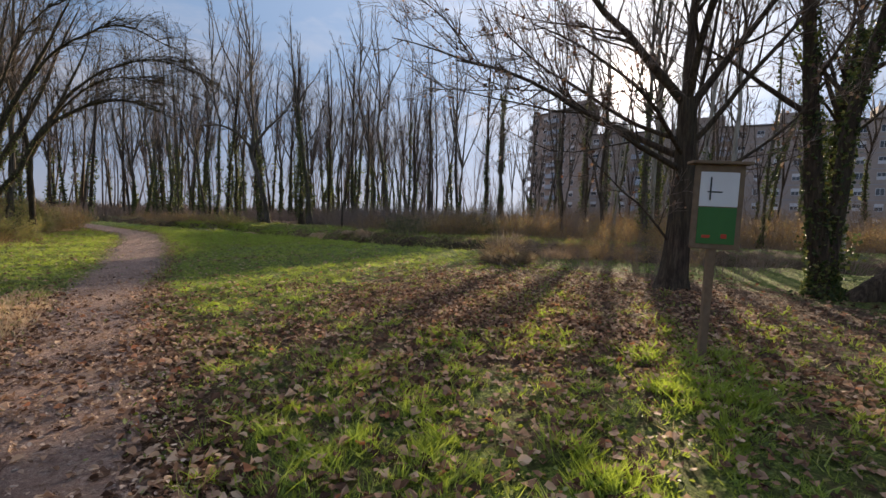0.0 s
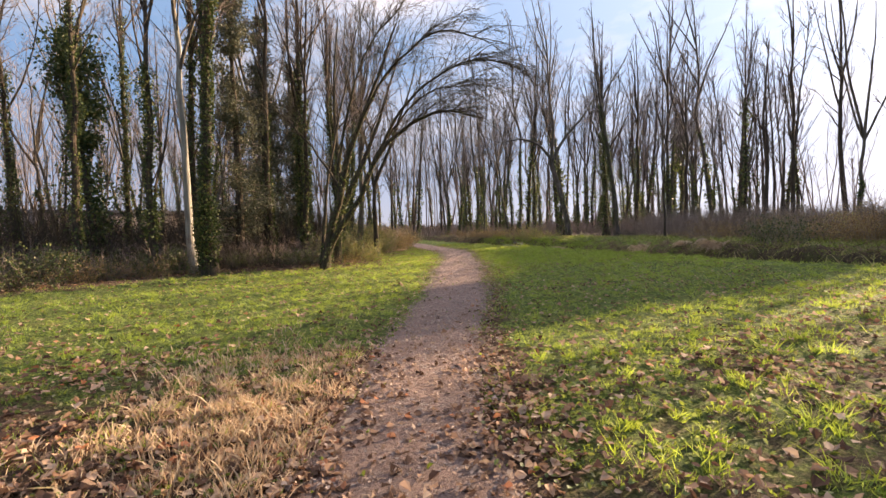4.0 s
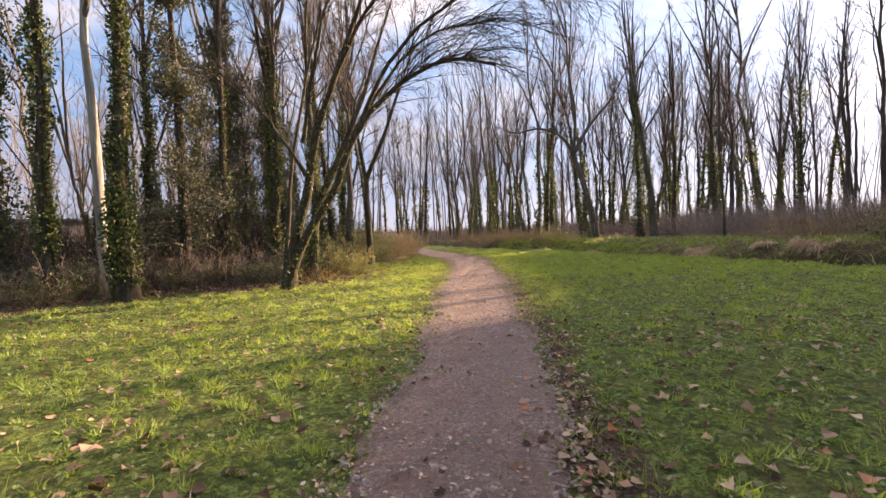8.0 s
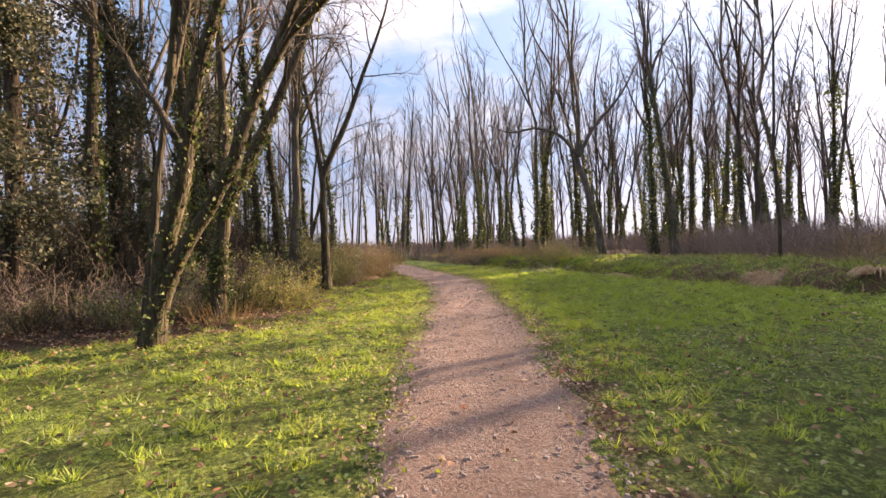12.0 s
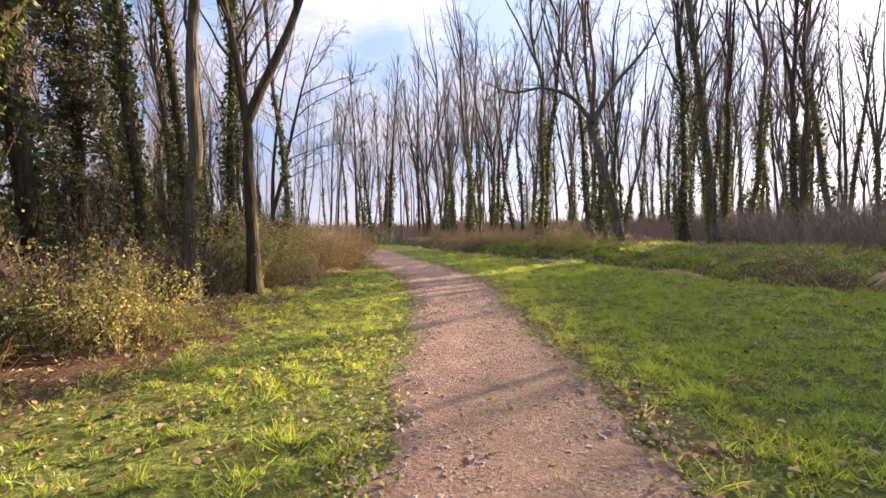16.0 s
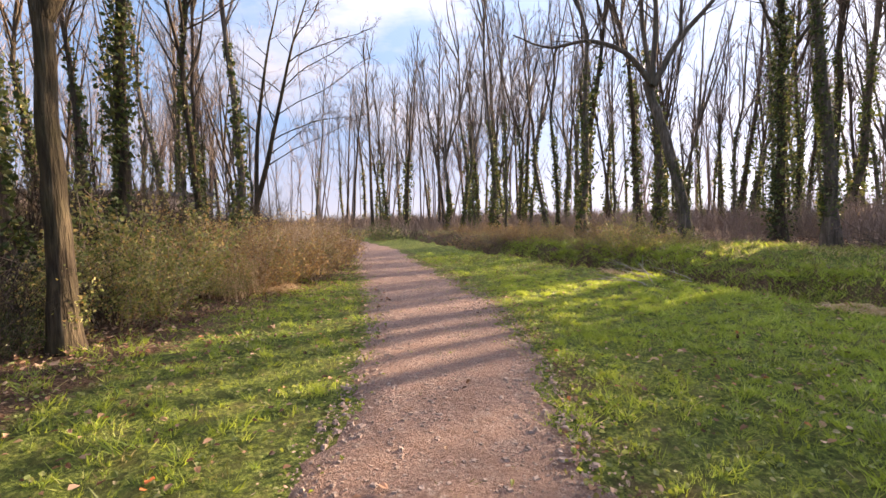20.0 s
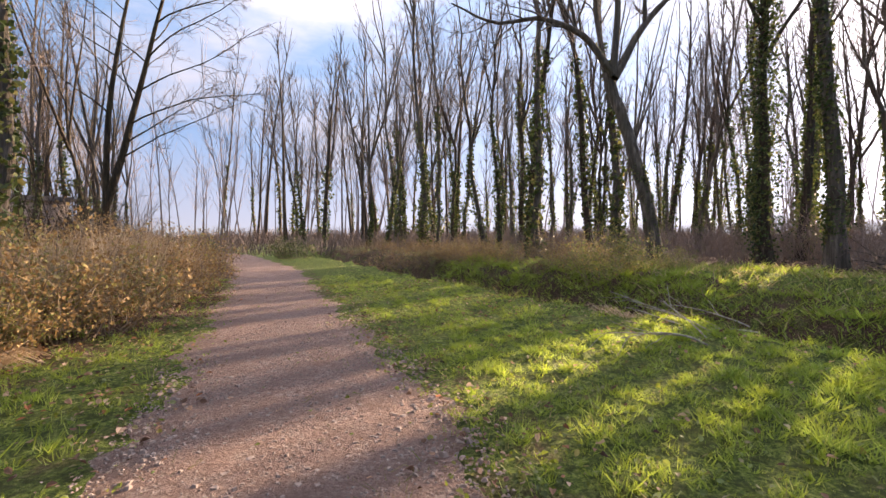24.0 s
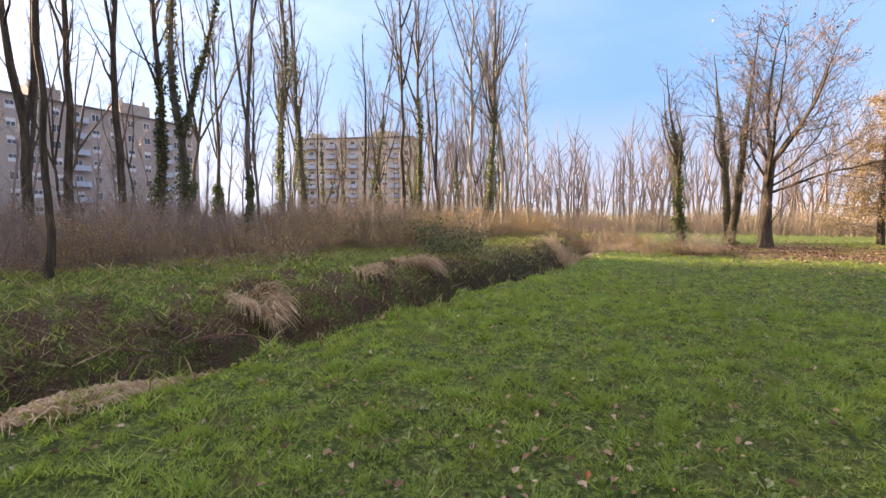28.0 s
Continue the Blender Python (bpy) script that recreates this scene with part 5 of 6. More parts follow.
hedge("dark", 16, (-13, -6, 28, 44), lambda x, y: 0.6 < wood_off(x, y) < 4, 1.0, (0.3, 0.6))
bush("dark", 18.6, 38.4, 1.15)
bush("dark", 13.2, 38.8, 0.9)
bush("dark", -19.5, 76.0, 1.2)
bush("dark", -12.0, 74.0, 1.1)


def clump(name, label, x, y, count, length, spread, droop, seed, mat=M_STRAW, width=0.012, way=None):
    """A clump of dry or green blades that lean outwards and hang over."""
    rng = np.random.RandomState(seed)
    root = Geo()
    a, rr = rng.uniform(0, 2 * np.pi, count), spread * rng.uniform(0, 1, count) ** 0.5
    px, py = x + np.cos(a) * rr, y + np.sin(a) * rr
    base_p = np.stack([px, py, land(px, py) - 0.02], -1)
    lean = rng.uniform(0.6 if way or droop > 1.05 else 0.2, 1.0, count)
    ln = length * rng.uniform(0.5, 1.15, count)
    b = a + rng.normal(0, 0.6 if way or droop < 1.05 else 2.5, count)
    dx, dy = np.cos(b) * lean * ln, np.sin(b) * lean * ln
    if way:
        dx, dy = dx * 0.5 + way[0] * ln * 0.6, dy * 0.5 + way[1] * ln * 0.6
    tx, ty = px + dx, py + dy
    tip = np.stack([tx, ty, np.maximum(land(tx, ty) + 0.02, base_p[:, 2] + ln * (0.8 - lean * droop))], -1)
    root.blades(base_p, tip, width * rng.uniform(0.6, 1.4, count), 0.28, rng)
    return tagged(root.part(name, mat, None, label), category="grass", group="dry clumps by the ditch")


clump("straw_clump", "dry straw-coloured reeds hanging over the ditch bank", 9.3, 45.0, 900, 0.8, 0.42, 1.15, 1, way=(-0.7, -0.1), width=0.02)
clump("straw_clump", "dry straw-coloured reeds hanging over the ditch bank", 11.6, 40.9, 1100, 0.85, 0.5, 1.15, 2, way=(-0.6, -0.4), width=0.02)
clump("straw_clump", "dry straw-coloured reeds hanging over the ditch bank", 10.7, 42.5, 350, 0.65, 0.3, 1.15, 5, way=(-0.6, -0.3), width=0.02)
clump("straw_clump", "flattened pale dry grass heap at the ditch edge", 5.5, 46.4, 1500, 0.3, 0.5, 1.3, 3, width=0.014)
clump("straw_clump", "flattened pale dry grass heap at the ditch edge", 4.9, 47.0, 1500, 0.3, 0.5, 1.3, 4, width=0.014)
clump("straw_clump", "flattened pale dry grass heap at the ditch edge", 7.2, 43.4, 160, 0.3, 0.3, 1.1, 6)
clump("straw_clump", "flattened pale dry grass heap at the ditch edge", 2.3, 52.3, 700, 0.4, 0.6, 1.1, 7)
clump("straw_clump", "dry pale grass tuft beside the leafy shrubs", -6.3, 48.5, 350, 0.7, 0.35, 1.0, 8, way=(0.7, 0.1))
clump("straw_clump", "dry golden brash heap at the wood's edge", 13.0, 26.8, 1400, 0.9, 0.8, 0.8, 9, M_DEAD_GRASS)
clump("straw_clump", "dry golden brash heap at the wood's edge", 15.6, 31.5, 1400, 1.1, 0.9, 0.7, 10)
clump("straw_clump", "dry golden grass on the far bank", 16.6, 28.0, 900, 0.8, 0.9, 0.8, 11)
clump("straw_clump", "dry brown stalks round the ivy-clad trunk", -5.1, 36.5, 130, 0.8, 0.6, 0.4, 12, M_RUST_LEAF, 0.009)


def brash(x, y, seed, n, length, label, az=300, mat=M_BARK_PALE):
    """Fallen thin branches, lying and leaning together."""
    rng = np.random.RandomState(seed)
    root = thing("fallen_branches", x, y, float(land(x, y)), label, "branch")
    for _ in range(n):
        a = radians(az + rng.normal(0, 28))
        st = run((rng.normal(0, 0.35), rng.normal(0, 0.35), 0.03), (math.sin(a), math.cos(a), rng.uniform(0.15, 0.65)), length * rng.uniform(0.5, 1.1), 7, rng, -0.06, 0.07)
        gq = Geo()
        gq.tube(st, np.linspace(0.014, 0.005, 8), 4)
        for _ in range(3):
            at, way = along(st, rng.uniform(0.3, 0.9))
            gq.tube(run(at, turned(way, 35, rng.uniform(0, 360)), length * 0.25, 4, rng, 0, 0.1), np.linspace(0.007, 0.003, 5), 3)
        gq.part("branch", mat, root)


brash(2.9, 50.4, 1, 8, 1.9, "bleached fallen branches sticking out of the ditch", 300)
brash(4.6, 49.2, 2, 7, 1.5, "bleached fallen branches sticking out of the ditch", 280)
brash(5.2, 48.0, 3, 6, 1.2, "tangle of pale thin sticks in the ditch", 300)
brash(7.0, 47.9, 7, 8, 1.7, "thin dead reddish stems standing in the ditch", 280, M_STEM_RED)
brash(7.9, 46.6, 8, 5, 1.2, "thin dead reddish stems standing in the ditch", 250, M_STEM_RED)
brash(11.5, 56.6, 4, 12, 2.2, "grey brushwood heap under the ivy-clad trees", 250, M_BARK_GREY)
brash(16.0, 43.0, 5, 5, 1.6, "dark broken branch lying on the bank", 60, M_BARK)
hedge("thicket", 16, (13.5, 24, 21, 30), lambda x, y: -7 < ditch_off(x, y) < 2 and (x - 12.6) ** 2 + (y - 19.6) ** 2 > 6, 1.4, (0.45, 0.75))
hedge("rusty", 8, (13, 22, 24, 31), lambda x, y: ditch_off(x, y) > -4, 1.3, (0.45, 0.7))
brash(12.2, 25.4, 6, 8, 1.6, "dry brushwood lying by the straw heap", 330, M_BARK_GREY)


# ---------------------------------------------------------------- notice board and stakes
M_POST = plain("weathered_wood", (0.13, 0.09, 0.06), (0.25, 0.18, 0.12), 14, 0.85, 0.5, 0.006)
M_SIGN_GREEN = plain("sign_green", (0.03, 0.13, 0.035), (0.045, 0.17, 0.05), 3, 0.45, 0.03)
M_SIGN_WHITE = plain("sign_white", (0.62, 0.64, 0.66), (0.72, 0.74, 0.76), 3, 0.4, 0.03)
M_SIGN_DARK = plain("sign_dark", (0.03, 0.04, 0.04), (0.05, 0.06, 0.06), 5, 0.5, 0.03)
M_SIGN_RED = plain("sign_red", (0.4, 0.05, 0.03), (0.5, 0.09, 0.05), 5, 0.5, 0.03)


def slab(x0, x1, y0, y1, z0, z1, bevel=0.006):
    bm = bmesh.new()
    bmesh.ops.create_cube(bm, size=1)
    for v in bm.verts:
        v.co = Vector((x0 if v.co.x < 0 else x1, y0 if v.co.y < 0 else y1, z0 if v.co.z < 0 else z1))
    if bevel:
        bmesh.ops.bevel(bm, geom=bm.edges[:], offset=bevel, segments=2, affect="EDGES")
    return bm


sign = thing("notice_board", 9.1, 16.1, float(land(9.1, 16.1)), "green and white notice board on a wooden post", "sign")
sign.rotation_euler = (0, 0.02, radians(-30))
sign.scale = (0.91, 0.91, 0.975)
part("post", slab(-0.045, 0.045, 0.0, 0.09, -0.3, 2.2, 0.008), M_POST, sign)
board = part("board", slab(-0.3, 0.3, -0.03, -0.002, 1.36, 2.34, 0.01), M_POST, sign, "weathered timber backing")
part("panel", slab(-0.23, 0.23, -0.042, -0.032, 1.86, 2.26, 0.003), M_SIGN_WHITE, board, "white upper sheet")
part("panel", slab(-0.23, 0.23, -0.042, -0.032, 1.42, 1.85, 0.003), M_SIGN_GREEN, board, "green lower sheet")
part("mark", slab(-0.115, -0.095, -0.048, -0.044, 1.93, 2.2, 0.002), M_SIGN_DARK, board, "dark upright line")
part("mark", slab(-0.14, 0.04, -0.048, -0.044, 2.02, 2.036, 0.002), M_SIGN_DARK, board, "dark cross line")
part("mark", slab(-0.17, -0.07, -0.048, -0.044, 1.49, 1.525, 0.004), M_SIGN_RED, board, "small red shape")
part("mark", slab(0.06, 0.13, -0.048, -0.044, 1.49, 1.54, 0.004), M_SIGN_RED, board, "small red shape")
part("roof", slab(-0.36, 0.36, -0.1, 0.1, 2.35, 2.385, 0.006), M_POST, sign, "small sloping cover board")


def stake(x, y, h):
    gq = Geo()
    gq.tube(np.array([(0, 0, -0.05), (0.01, 0, h * 0.5), (0.015, 0.01, h)]), (0.05, 0.05, 0.048), 8)
    ob = gq.part("tree_guard", M_SIGN_WHITE, None, "pale plastic guard tube round a sapling", True)
    ob.location = (x, y, float(land(x, y)))
    tagged(ob, category="tree guard", group="sapling guards beyond the ditch")


for sx, sy, sh in ((18.0, 62.6, 0.7), (16.4, 62.8, 0.6), (20.5, 61.5, 0.7), (19.8, 55.2, 0.75), (22.0, 54.0, 0.7), (24.9, 57.0, 0.8), (17.5, 56.5, 0.65)):
    stake(sx, sy, sh)


# ---------------------------------------------------------------- buildings beyond the wood
M_BRICK = plain("flat_block_brick", (0.33, 0.27, 0.235), (0.42, 0.35, 0.31), 1.2, 0.85, 0.1)
M_RENDER = plain("cream_render", (0.5, 0.43, 0.33), (0.58, 0.51, 0.40), 0.8, 0.85, 0.1)
M_CONCRETE = plain("concrete_band", (0.3, 0.3, 0.31), (0.38, 0.38, 0.39), 1.5, 0.8, 0.1)
M_ROOF = plain("flat_roof", (0.09, 0.085, 0.085), (0.14, 0.13, 0.13), 1.2, 0.8, 0.1)
M_SHUTTER = plain("pale_shutter", (0.55, 0.55, 0.56), (0.66, 0.66, 0.67), 2, 0.6, 0.05)
M_BALCONY = plain("balcony_panel", (0.32, 0.38, 0.46), (0.42, 0.48, 0.55), 2, 0.5, 0.05)
M_PANE, _nt, _b = base("window_glass", 0.06, 0.6)
_b.inputs["Base Color"].default_value = (0.03, 0.04, 0.05, 1)


def shared(name, geo_mesh, parent, x, y, z, label=""):
    ob = new(name, geo_mesh)
    ob.parent = parent
    ob.location = (x, y, z)
    return tagged(ob, label)


def mesh_of(name, mat, *boxes):
    gq = Geo()
    for b in boxes:
        gq.box(*b)
    return gq.mesh(name, mat)


pane_me = mesh_of("pane", M_PANE, (-0.62, 0.62, -0.03, 0.02, -0.65, 0.65))
frame_me = mesh_of("window_frame", M_SHUTTER, (-0.7, -0.62, -0.07, 0.03, -0.73, 0.73), (0.62, 0.7, -0.07, 0.03, -0.73, 0.73), (-0.62, 0.62, -0.07, 0.03, 0.65, 0.73), (-0.62, 0.62, -0.07, 0.03, -0.73, -0.65), (-0.03, 0.03, -0.06, 0.03, -0.65, 0.65))
shutter_me = mesh_of("shutter", M_SHUTTER, (-0.62, 0.62, -0.055, -0.032, 0.05, 0.65))
balc_me = mesh_of("balcony", M_BALCONY, (-1.6, 1.6, -1.2, -1.12, 0.0, 1.0), (-1.6, -1.52, -1.12, -0.01, 0.0, 1.0), (1.52, 1.6, -1.12, -0.01, 0.0, 1.0))
slab_me = mesh_of("balcony_floor", M_CONCRETE, (-1.65, 1.65, -1.25, -0.01, -0.16, 0.0))


def block(name, label, x, y, turn, sections, depth, wall, storey=3.0, bay=3.4, balcony_bays=(3, 8, 13, 18, 23), towers=()):
    """A slab of flats. sections: (start, end, storeys) along its front, which looks towards local -y."""
    rng = np.random.RandomState(len(label))
    root = thing(name, x, y, 0.0, label, "building")
    root.rotation_euler = (0, 0, radians(turn))
    n = 0
    for u0, u1, floors in sections:
        h = floors * storey + 1.2
        gq = Geo()
        gq.box(u0 + 0.01, u1 - 0.01, 0.0, depth, -1.5, h)
        gq.part("wall", wall, root)
        gq = Geo()
        gq.box(u0 - 0.25, u1 + 0.25, -0.3, depth + 0.3, h + 0.003, h + 0.35)
        gq.part("roof", M_ROOF, root)
        for f in range(floors):
            gq = Geo()
            gq.box(u0 + 0.02, u1 - 0.02, -0.06, -0.003, f * storey + 0.85, f * storey + 1.0)
            gq.part("floor_band", M_CONCRETE, root)
        for i in range(int((u1 - u0) / bay)):
            cx = u0 + (i + 0.5) * bay
            for f in range(floors):
                cz = 1.0 + f * storey + 1.6
                win = shared("window", frame_me, root, cx, -0.02, cz)
                shared("pane", pane_me, win, 0, 0, 0)
                if rng.rand() < 0.6:
                    shared("shutter", shutter_me, win, 0, -0.004, -0.7 * (rng.rand() < 0.3))
                if (n + i) in balcony_bays:
                    bal = shared("balcony", balc_me, root, cx, 0, 1.0 + f * storey + 0.2)
                    shared("balcony_floor", slab_me, bal, 0, 0, 0)
        n += int((u1 - u0) / bay)
    for tu, tw, th, tz in towers:
        gq = Geo()
        gq.box(tu, tu + tw, 1.0, min(6.0, depth - 0.4), tz, tz + th)
        tower = gq.part("stair_head", wall, root)
        for du in (0.4, tw - 0.9):
            gq = Geo()
            gq.box(tu + du, tu + du + 0.5, 2.0, 2.6, tz + th, tz + th + 0.45 * th)
            gq.part("chimney", M_CONCRETE, tower)
    return root


block("apartment_building", "long brown brick apartment block with pale windows", 75.4, 119.4, math.degrees(math.atan2(-70.4, 54.6)), ((16.5, 34, 7), (34, 89, 7)), 14.0, M_BRICK, 3.13,
      towers=((20, 5, 2.4, 23.4), (40, 6, 2.6, 23.4), (56, 5, 2.4, 23.4), (72, 6, 2.6, 23.4)))
tall_block = block("apartment_building", "tall end tower of the brick apartment block, with corner balconies", 80.5, 124.5, -81.5, ((0, 19.3, 10),), 4.5, M_BRICK, 2.92, balcony_bays=(2,), towers=((14.4, 4.2, 1.25, 30.77),))
# end balconies of the tower, stacked on its corner
end_me = mesh_of("balcony", M_CONCRETE, (-1.8, -0.01, 0.4, 4.0, 0.0, 1.0), (-1.85, -0.01, 0.35, 4.05, -0.2, 0.0))
for f in range(9):
    shared("balcony", end_me, tall_block, 0.0, 0.0, 4.0 + f * 2.92, "solid concrete corner balcony")
block("apartment_building", "cream apartment block standing beyond the thicket", 150.0, 22.5, math.degrees(math.atan2(-30, -20)), ((0, 20, 8), (20, 37, 8)), 16.0, M_RENDER, bay=3.3, balcony_bays=(1, 3, 5, 7, 9), towers=((4, 4, 1.6, 25.5), (24, 8, 1.8, 25.5)))
block("low_building", "low brown building glimpsed behind the wood", -52.0, 44.0, 58.0, ((0, 24, 1), (24, 40, 1)), 10.0, M_BRICK, balcony_bays=(), bay=60.0)


# ---------------------------------------------------------------- grass, leaves and gravel
rng = np.random.RandomState(5)


def scatter(n, box, weight):
    """Random places whose density follows weight(x, y) between 0 and 1."""
    x, y = rng.uniform(box[0], box[1], n), rng.uniform(box[2], box[3], n)
    ok = rng.uniform(0, 1, n) < weight(x, y)
    return x[ok], y[ok]


def track_off(x, y):
    """Metres from the line that is walked."""
    return np.abs(x - np.interp(y, PATH_Y, PATH_X))


def lawn_weight(x, y):
    near = np.clip(1.6 / (0.8 + 0.45 * track_off(x, y)), 0.12, 1)
    bare = np.interp(path_off(x, y) + 0.25 * np.sin(2.7 * y + 1.5 * np.sin(1.3 * y)), [0.85, 1.1, 1.35, 1.8], [0.0, 0.15, 0.55, 1.0])
    patch = 0.55 + 0.45 * np.clip(wave(0.7 * x, 0.7 * y) * 0.6 + 0.5, 0, 1)
    return near * bare * patch * (0.3 + 0.7 * clumps(x, y)) * (1 - 0.72 * litter(x, y)) * (ditch_off(x, y) < 0.6) * (wood_off(x, y) < 0.8)


def lay_grass(name, label, n, box, weight, height, width, mat, lean=0.6, tuft=1, spread=0.03):
    """Blades in tufts of the given number."""
    x, y = scatter(n, box, weight)
    big = np.repeat(rng.uniform(0.35, 1.0, len(x)) + 0.8 * rng.uniform(0, 1, len(x)) ** 3, tuft)
    x, y = np.repeat(x, tuft), np.repeat(y, tuft)
    k = len(x)
    far = np.clip(track_off(x, y) / 10, 0, 1)
    a = rng.uniform(0, 2 * np.pi, k)
    off = spread * rng.uniform(0, 1, k) ** 0.7 * big * (1 + far)
    x, y = x + np.cos(a) * off, y + np.sin(a) * off
    z = land(x, y)
    h = height * rng.uniform(0.5, 1.3, k) * big * (0.4 + 1.2 * clumps(x, y))
    out = h * rng.uniform(0.1, lean + 0.3, k)
    a = a + rng.normal(0, 0.7, k)
    g = Geo()
    g.blades(np.stack([x, y, z - 0.01], -1), np.stack([x + np.cos(a) * out, y + np.sin(a) * out, z + h], -1), width * rng.uniform(0.7, 1.3, k) * (1 + 1.6 * far), 0.1, rng, tuft > 1)
    tagged(g.part(name, mat, None, label), category="grass", kind="stuff")


lay_grass("lawn_grass", "short bright green winter lawn grass", 80000, (-13, 14, 11, 60), lawn_weight, 0.05, 0.007, M_GRASS, 1.2, 14, 0.055)
def tussock_weight(x, y):
    patch = np.clip(wave(1.7 * x + 2, 1.7 * y) * 0.8 + 0.3, 0.1, 1) * clumps(x, y) ** 1.5 * 1.6
    seen = np.clip(1.5 - np.hypot(x - 2.5, y - 43) / 9, 0.12, 1) + 2.2 * np.exp(-(((x - 6.5) / 3.4) ** 2 + ((y - 15.0) / 4.0) ** 2)) + 0.7 * np.exp(-(((x + 0.5) / 2.5) ** 2 + ((y - 16.0) / 3.0) ** 2))
    return patch * seen * np.interp(path_off(x, y), [0.95, 1.6], [0, 1]) * (ditch_off(x, y) < 0.5) * (wood_off(x, y) < 0.3)


lay_grass("lawn_grass", "longer uneven grass tufts in the lawn", 42000, (-9, 13, 12, 58), tussock_weight, 0.07, 0.008, M_GRASS, 1.4, 12, 0.09)
lay_grass("lawn_grass", "thick green tufts between the leaves", 15000, (2.5, 12, 11, 19), lambda x, y: np.clip(wave(2.0 * x + 1, 2.0 * y + 2) * 0.9 + 0.25, 0, 1) * np.exp(-(((x - 7) / 4) ** 2 + ((y - 14) / 3.0) ** 2)) * (path_off(x, y) > 1.3), 0.065, 0.009, M_GRASS, 1.3, 16, 0.07)
lay_grass("lawn_grass", "short dense turf by the ditch", 34000, (-1, 10, 36, 51), lambda x, y: lawn_weight(x, y) ** 0.5 * 0.6, 0.05, 0.007, M_GRASS, 1.5, 12, 0.045)
lay_grass("lawn_grass", "pale dead grass blades lying in the lawn", 22000, (-9, 13, 12, 58), lambda x, y: tussock_weight(x + 1.3, y - 0.7) + 0.12 * (y > 38), 0.05, 0.008, M_ROUGH_GRASS, 2.2, 7, 0.09)
lay_grass("bank_grass", "rough yellow-green grass on the ditch banks", 120000, (-8, 24, 28, 66), lambda x, y: ((ditch_off(x, y) > 0.1) & (ditch_off(x, y) < 8.5)) * np.interp(ditch_off(x, y), [0, 0.5, 1.2, 1.7, 3.0, 7, 8.5], [0.9, 0.7, 0.15, 0.9, 0.9, 1.0, 0.4]), 0.11, 0.010, M_ROUGH_GRASS, 1.8)
lay_grass("bank_grass", "green grass hummocks on the far bank", 26000, (-8, 22, 28, 62), lambda x, y: (ditch_off(x, y) > 1.7) * (ditch_off(x, y) < 7.5) * np.interp(ditch_off(x, y), [1.9, 3.0], [0.1, 0.85]) * np.clip(wave(1.4 * x, 1.4 * y) + 0.3, 0.15, 1), 0.09, 0.009, M_GRASS, 1.6, 10, 0.12)
lay_grass("bank_grass", "green grass down the slopes of the ditch", 26000, (-6, 9, 46, 62), lambda x, y: np.interp(y, [48.5, 51], [0.12, 1]) * (ditch_off(x, y) > 0.1) * (ditch_off(x, y) < 3.4) * np.clip(wave(1.2 * x, 1.2 * y) * 0.6 + 0.6, 0.2, 1), 0.1, 0.01, M_GRASS, 1.8, 9, 0.1)
lay_grass("edge_grass", "longer pale grass along the ditch edge", 34000, (-4, 16, 28, 62), lambda x, y: 0.8 * np.exp(-((ditch_off(x, y) + 0.1) / 0.4) ** 2), 0.16, 0.010, M_ROUGH_GRASS, 1.1)
lay_grass("bank_grass", "long dead grass hanging down the ditch banks", 26000, (-6, 18, 30, 62), lambda x, y: np.exp(-((ditch_off(x, y) - 2.4) / 0.6) ** 2) * np.clip(wave(0.9 * x + 1, 0.9 * y) * 0.7 + 0.45, 0.1, 1) * np.interp(y, [48, 51], [1.0, 0.2]), 0.16, 0.011, M_DEAD_GRASS, 2.6, 4, 0.08)
lay_grass("dry_grass", "patch of dry tan grass beside the path", 130000, (-3, 2.6, 17.5, 26), lambda x, y: np.exp(-(((x - 0.35 + 0.35 * (y - 22.0)) / 0.95) ** 2 + ((y - 20.8) / 1.5) ** 2)) * (path_off(x, y) > 1.0), 0.075, 0.008, M_STRAW, 1.0)


def lay_leaves(name, label, n, box, weight, size, mat=M_DEAD_LEAF, flat=0.8, lift=0.012, lobed=True):
    x, y = scatter(n, box, weight)
    k = len(x)
    g = Geo()
    g.leaves(np.stack([x, y, land(x, y) + lift + rng.uniform(0, 0.03, k)], -1), size * rng.uniform(0.55, 1.3, k), rng, flat, lobed, not lobed)
    tagged(g.part(name, mat, None, label), category="leaves", kind="stuff")


lay_leaves("fallen_leaves", "withered brown leaves strewn over grass and path", 170000, (-8, 18, 10, 30), lambda x, y: np.clip(litter(x, y) * (0.55 + 0.45 * np.clip(wave(1.6 * x, 1.6 * y) + 0.6, 0, 1)), 0.09, 1) * np.interp(path_off(x, y), [0.3, 1], [0.55, 1.0]) * np.clip(1.5 - 0.09 * np.hypot(x - 3, y - 16), 0.3, 1), 0.088, flat=0.8)
lay_leaves("fallen_leaves", "scattered withered leaves along the path", 56000, (-10, 10, 28, 58), lambda x, y: np.clip(0.6 * litter(x, y) + 0.13 - 0.09 * (y > 38) + 0.3 * np.clip(wave(0.9 * x + 4, 0.9 * y) - 0.1, 0, 1) + 0.3 * np.exp(-((x - np.interp(y, PATH_Y, PATH_X) + 3.2) / 1.8) ** 2) * clumps(0.5 * x, 0.5 * y) * np.interp(y, [29, 33], [0, 1]), 0, 1) * np.interp(path_off(x, y), [0.6, 1.1], [0.12, 1.0]) * (ditch_off(x, y) < 0.5), 0.058, lift=0.03, lobed=False)
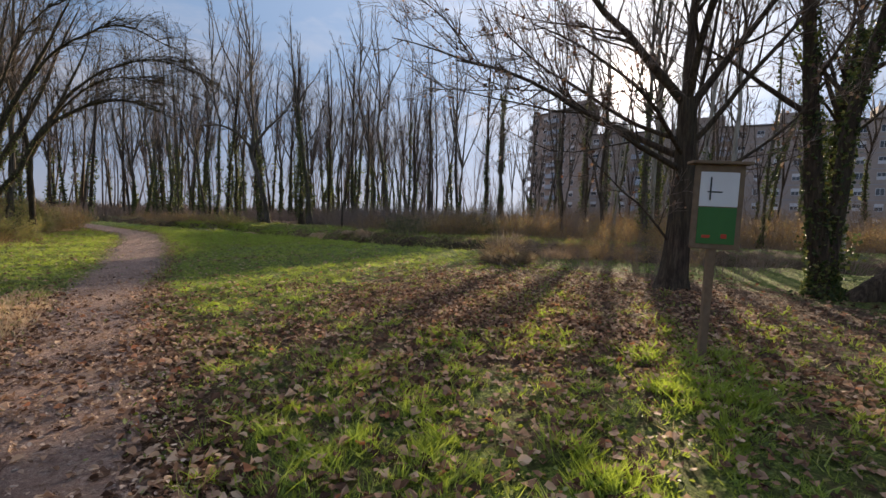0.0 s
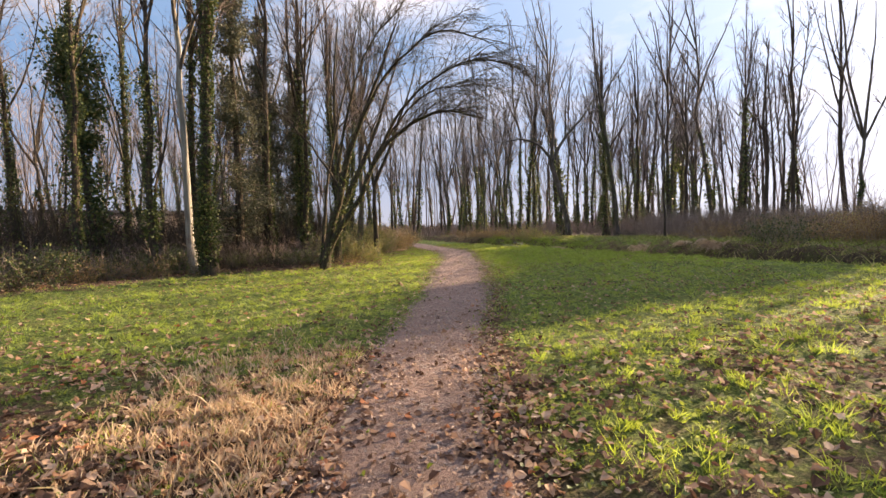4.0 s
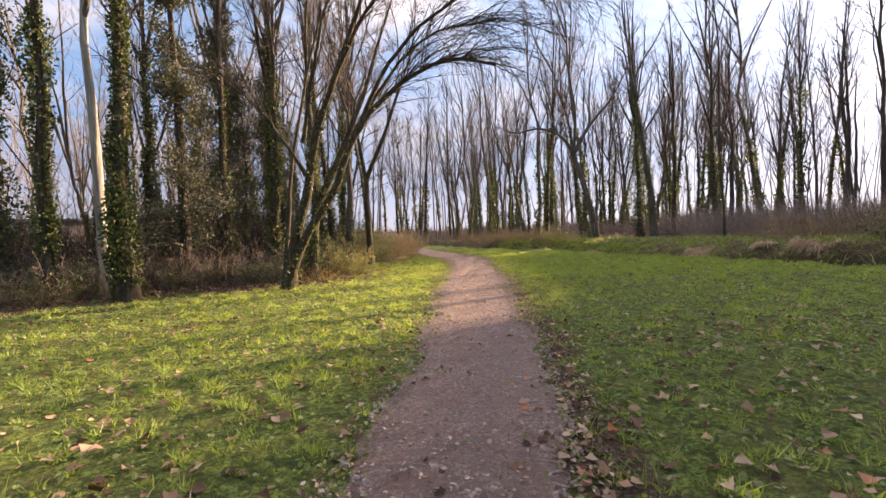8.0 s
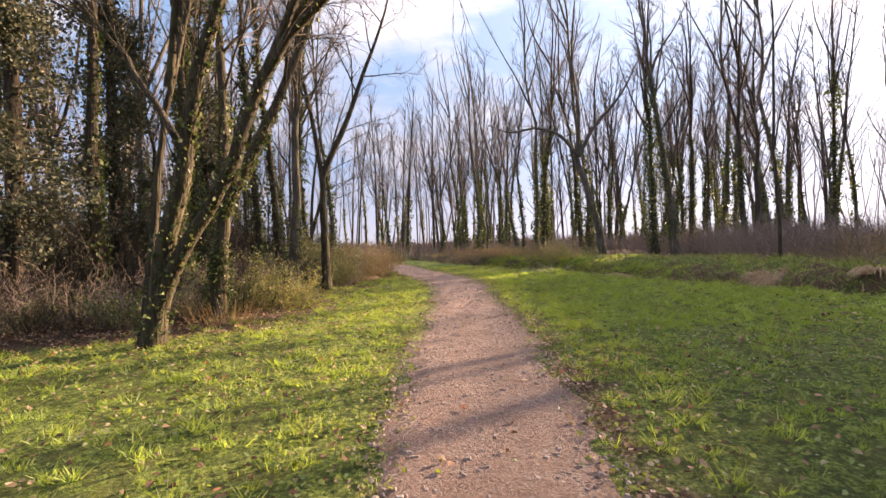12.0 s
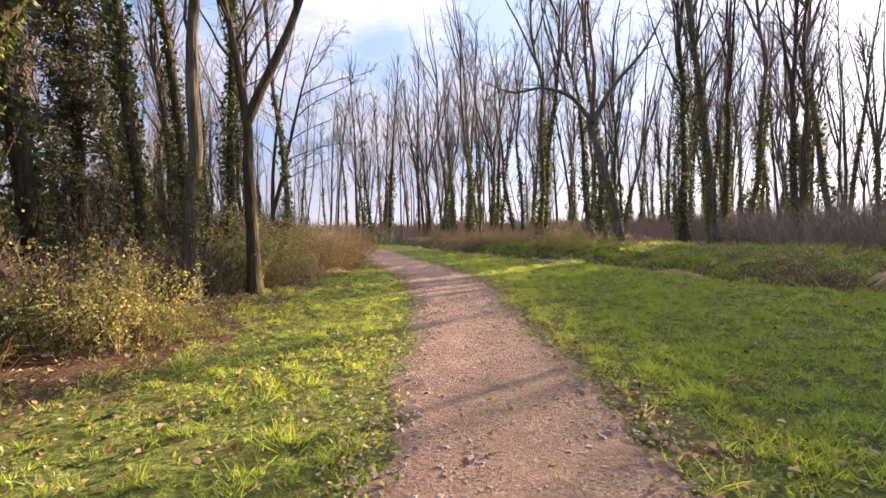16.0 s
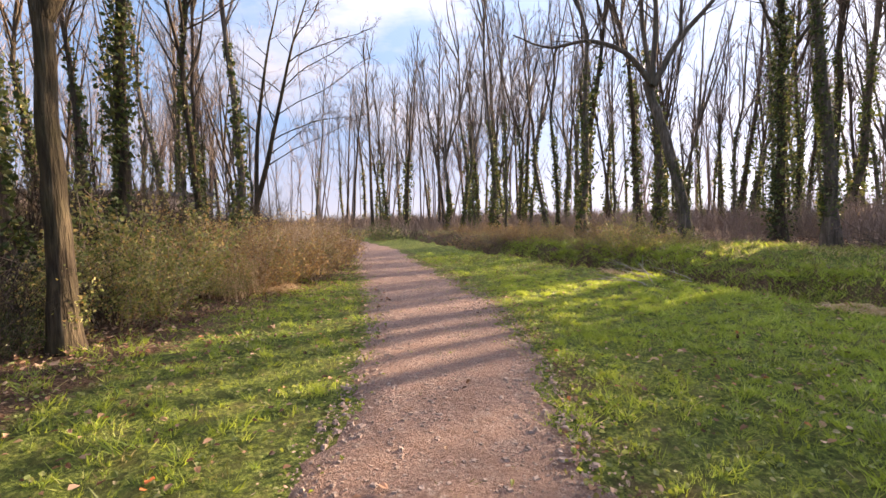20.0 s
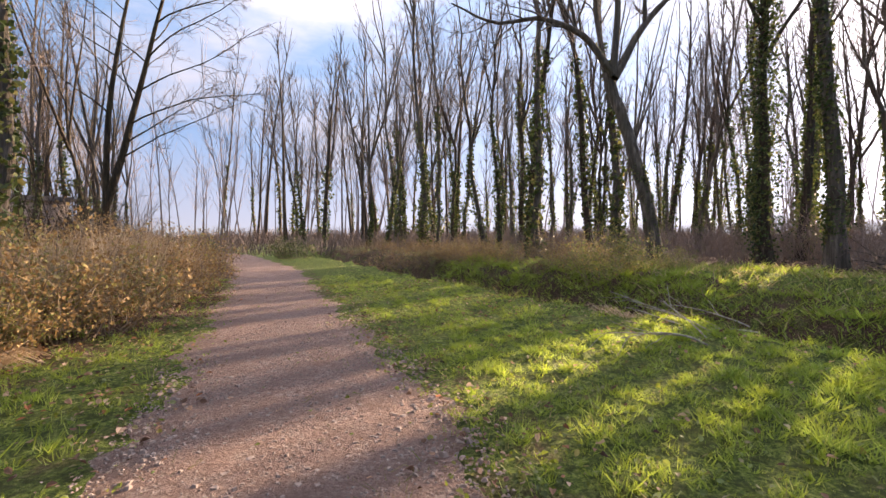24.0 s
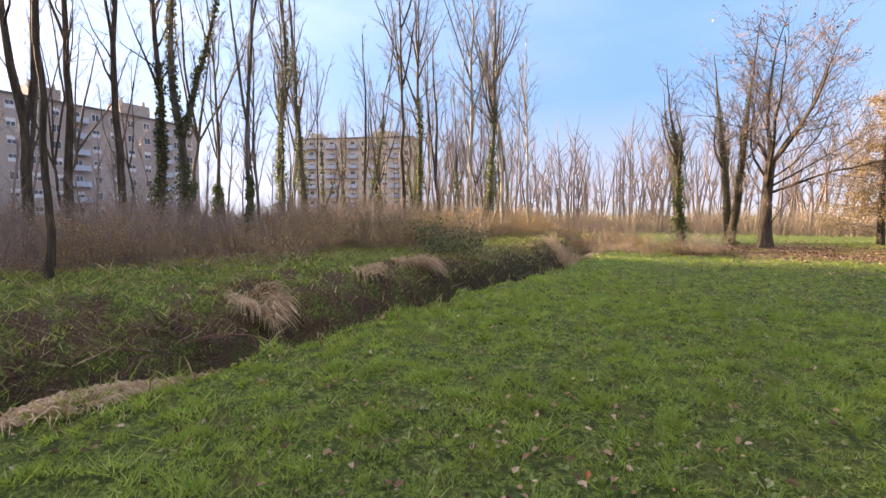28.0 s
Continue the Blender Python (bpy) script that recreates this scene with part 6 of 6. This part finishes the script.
lay_leaves("fallen_leaves", "curled pale brown leaves lying thickly beside the path", 60000, (-5, 10, 11, 23), lambda x, y: np.clip(litter(x, y) * (0.3 + 0.7 * np.clip(wave(1.6 * x, 1.6 * y) + 0.6, 0, 1)), 0, 1) * np.interp(path_off(x, y), [0.3, 1], [0.25, 1.0]), 0.078, flat=0.7, lift=0.02, lobed=False)
lay_leaves("fallen_leaves", "brown leaves on the woodland floor", 16000, (-20, -4, 22, 58), lambda x, y: (wood_off(x, y) > -0.3) * 0.8, 0.1)
lay_leaves("fallen_leaves", "brown leaves under the trees across the ditch", 16000, (10, 28, 12, 62), lambda x, y: (ditch_off(x, y) > 6) * 0.7, 0.11)

lay_leaves("lawn_weeds", "small clover and daisy leaves and crumbs among the grass", 260000, (-12, 13, 11, 58), lambda x, y: np.clip(1.3 / (0.9 + 0.5 * track_off(x, y)), 0.05, 1) * np.interp(path_off(x, y), [0.7, 1.0, 1.4], [0.02, 0.7, 1.0]) * (0.35 + 0.65 * np.clip(wave(1.1 * x + 3, 1.1 * y + 1) * 0.7 + 0.4, 0, 1)) * (ditch_off(x, y) < 0.4) * (wood_off(x, y) < 0.6), 0.045, M_WEED, 0.5, 0.014, False)
lay_leaves("path_crumbs", "crumbled leaf bits trodden into the path", 90000, (0, 6, 11, 26), lambda x, y: (path_off(x, y) < 1.3) * np.interp(y, [18, 26], [0.35, 0.1]) * (0.35 + 0.65 * np.clip(wave(2.1 * x, 2.1 * y) + 0.6, 0, 1)), 0.034, M_CRUMB, 0.6, 0.032, False)
lay_leaves("verge_crumbs", "leaf crumbs and dirt along the path's edges", 160000, (-6, 6, 11, 56), lambda x, y: np.where((x < np.interp(y, PATH_Y, PATH_X)) & (y > 23), 0.3, 0.75) * np.exp(-((path_off(x, y) - 1.12) / 0.24) ** 2), 0.034, M_CRUMB, 0.75, 0.012, False)

# loose stones on the path
unit = np.array([(-1, -1, -1), (1, -1, -1), (-1, 1, -1), (1, 1, -1), (-1, -1, 1), (1, -1, 1), (-1, 1, 1), (1, 1, 1)], float)
faces = np.array([(0, 2, 3, 1), (4, 5, 7, 6), (0, 1, 5, 4), (2, 6, 7, 3), (0, 4, 6, 2), (1, 3, 7, 5)])
sx, sy = scatter(170000, (-4, 5, 11, 52), lambda x, y: (path_off(x, y) < 1.15) * (0.5 + 0.5 * np.exp(-((y - 25.5) / 2.5) ** 2) + 0.35 * np.exp(-((y - 33) / 3) ** 2) + 0.7 * np.exp(-((y - 44) / 5) ** 2)) * np.interp(y, [18, 22], [0.15, 1]))
k = len(sx)
size = 0.005 + 0.022 * rng.uniform(0, 1, k) ** 9 + 0.006 * rng.uniform(0, 1, k)
v = unit[None] * rng.uniform(0.5, 1.0, (k, 8, 3)) * size[:, None, None] * rng.uniform(0.6, 1.5, (k, 1, 3)) * np.array([1, 1, 0.5]) * np.where(unit[None, :, 2:] > 0, (0.55, 0.55, 1.0), (1.0, 1.0, 1.0))
a = rng.uniform(0, 6.28, (k, 1))
v = np.stack([v[:, :, 0] * np.cos(a) - v[:, :, 1] * np.sin(a), v[:, :, 0] * np.sin(a) + v[:, :, 1] * np.cos(a), v[:, :, 2]], -1)
g = Geo()
g.add(v + np.stack([sx, sy, land(sx, sy) + 0.026], -1)[:, None], (np.arange(k)[:, None, None] * 8 + faces[None]))
tagged(g.part("path_gravel", M_STONE, None, "loose pale stones on the gravel path"), category="gravel", kind="stuff")
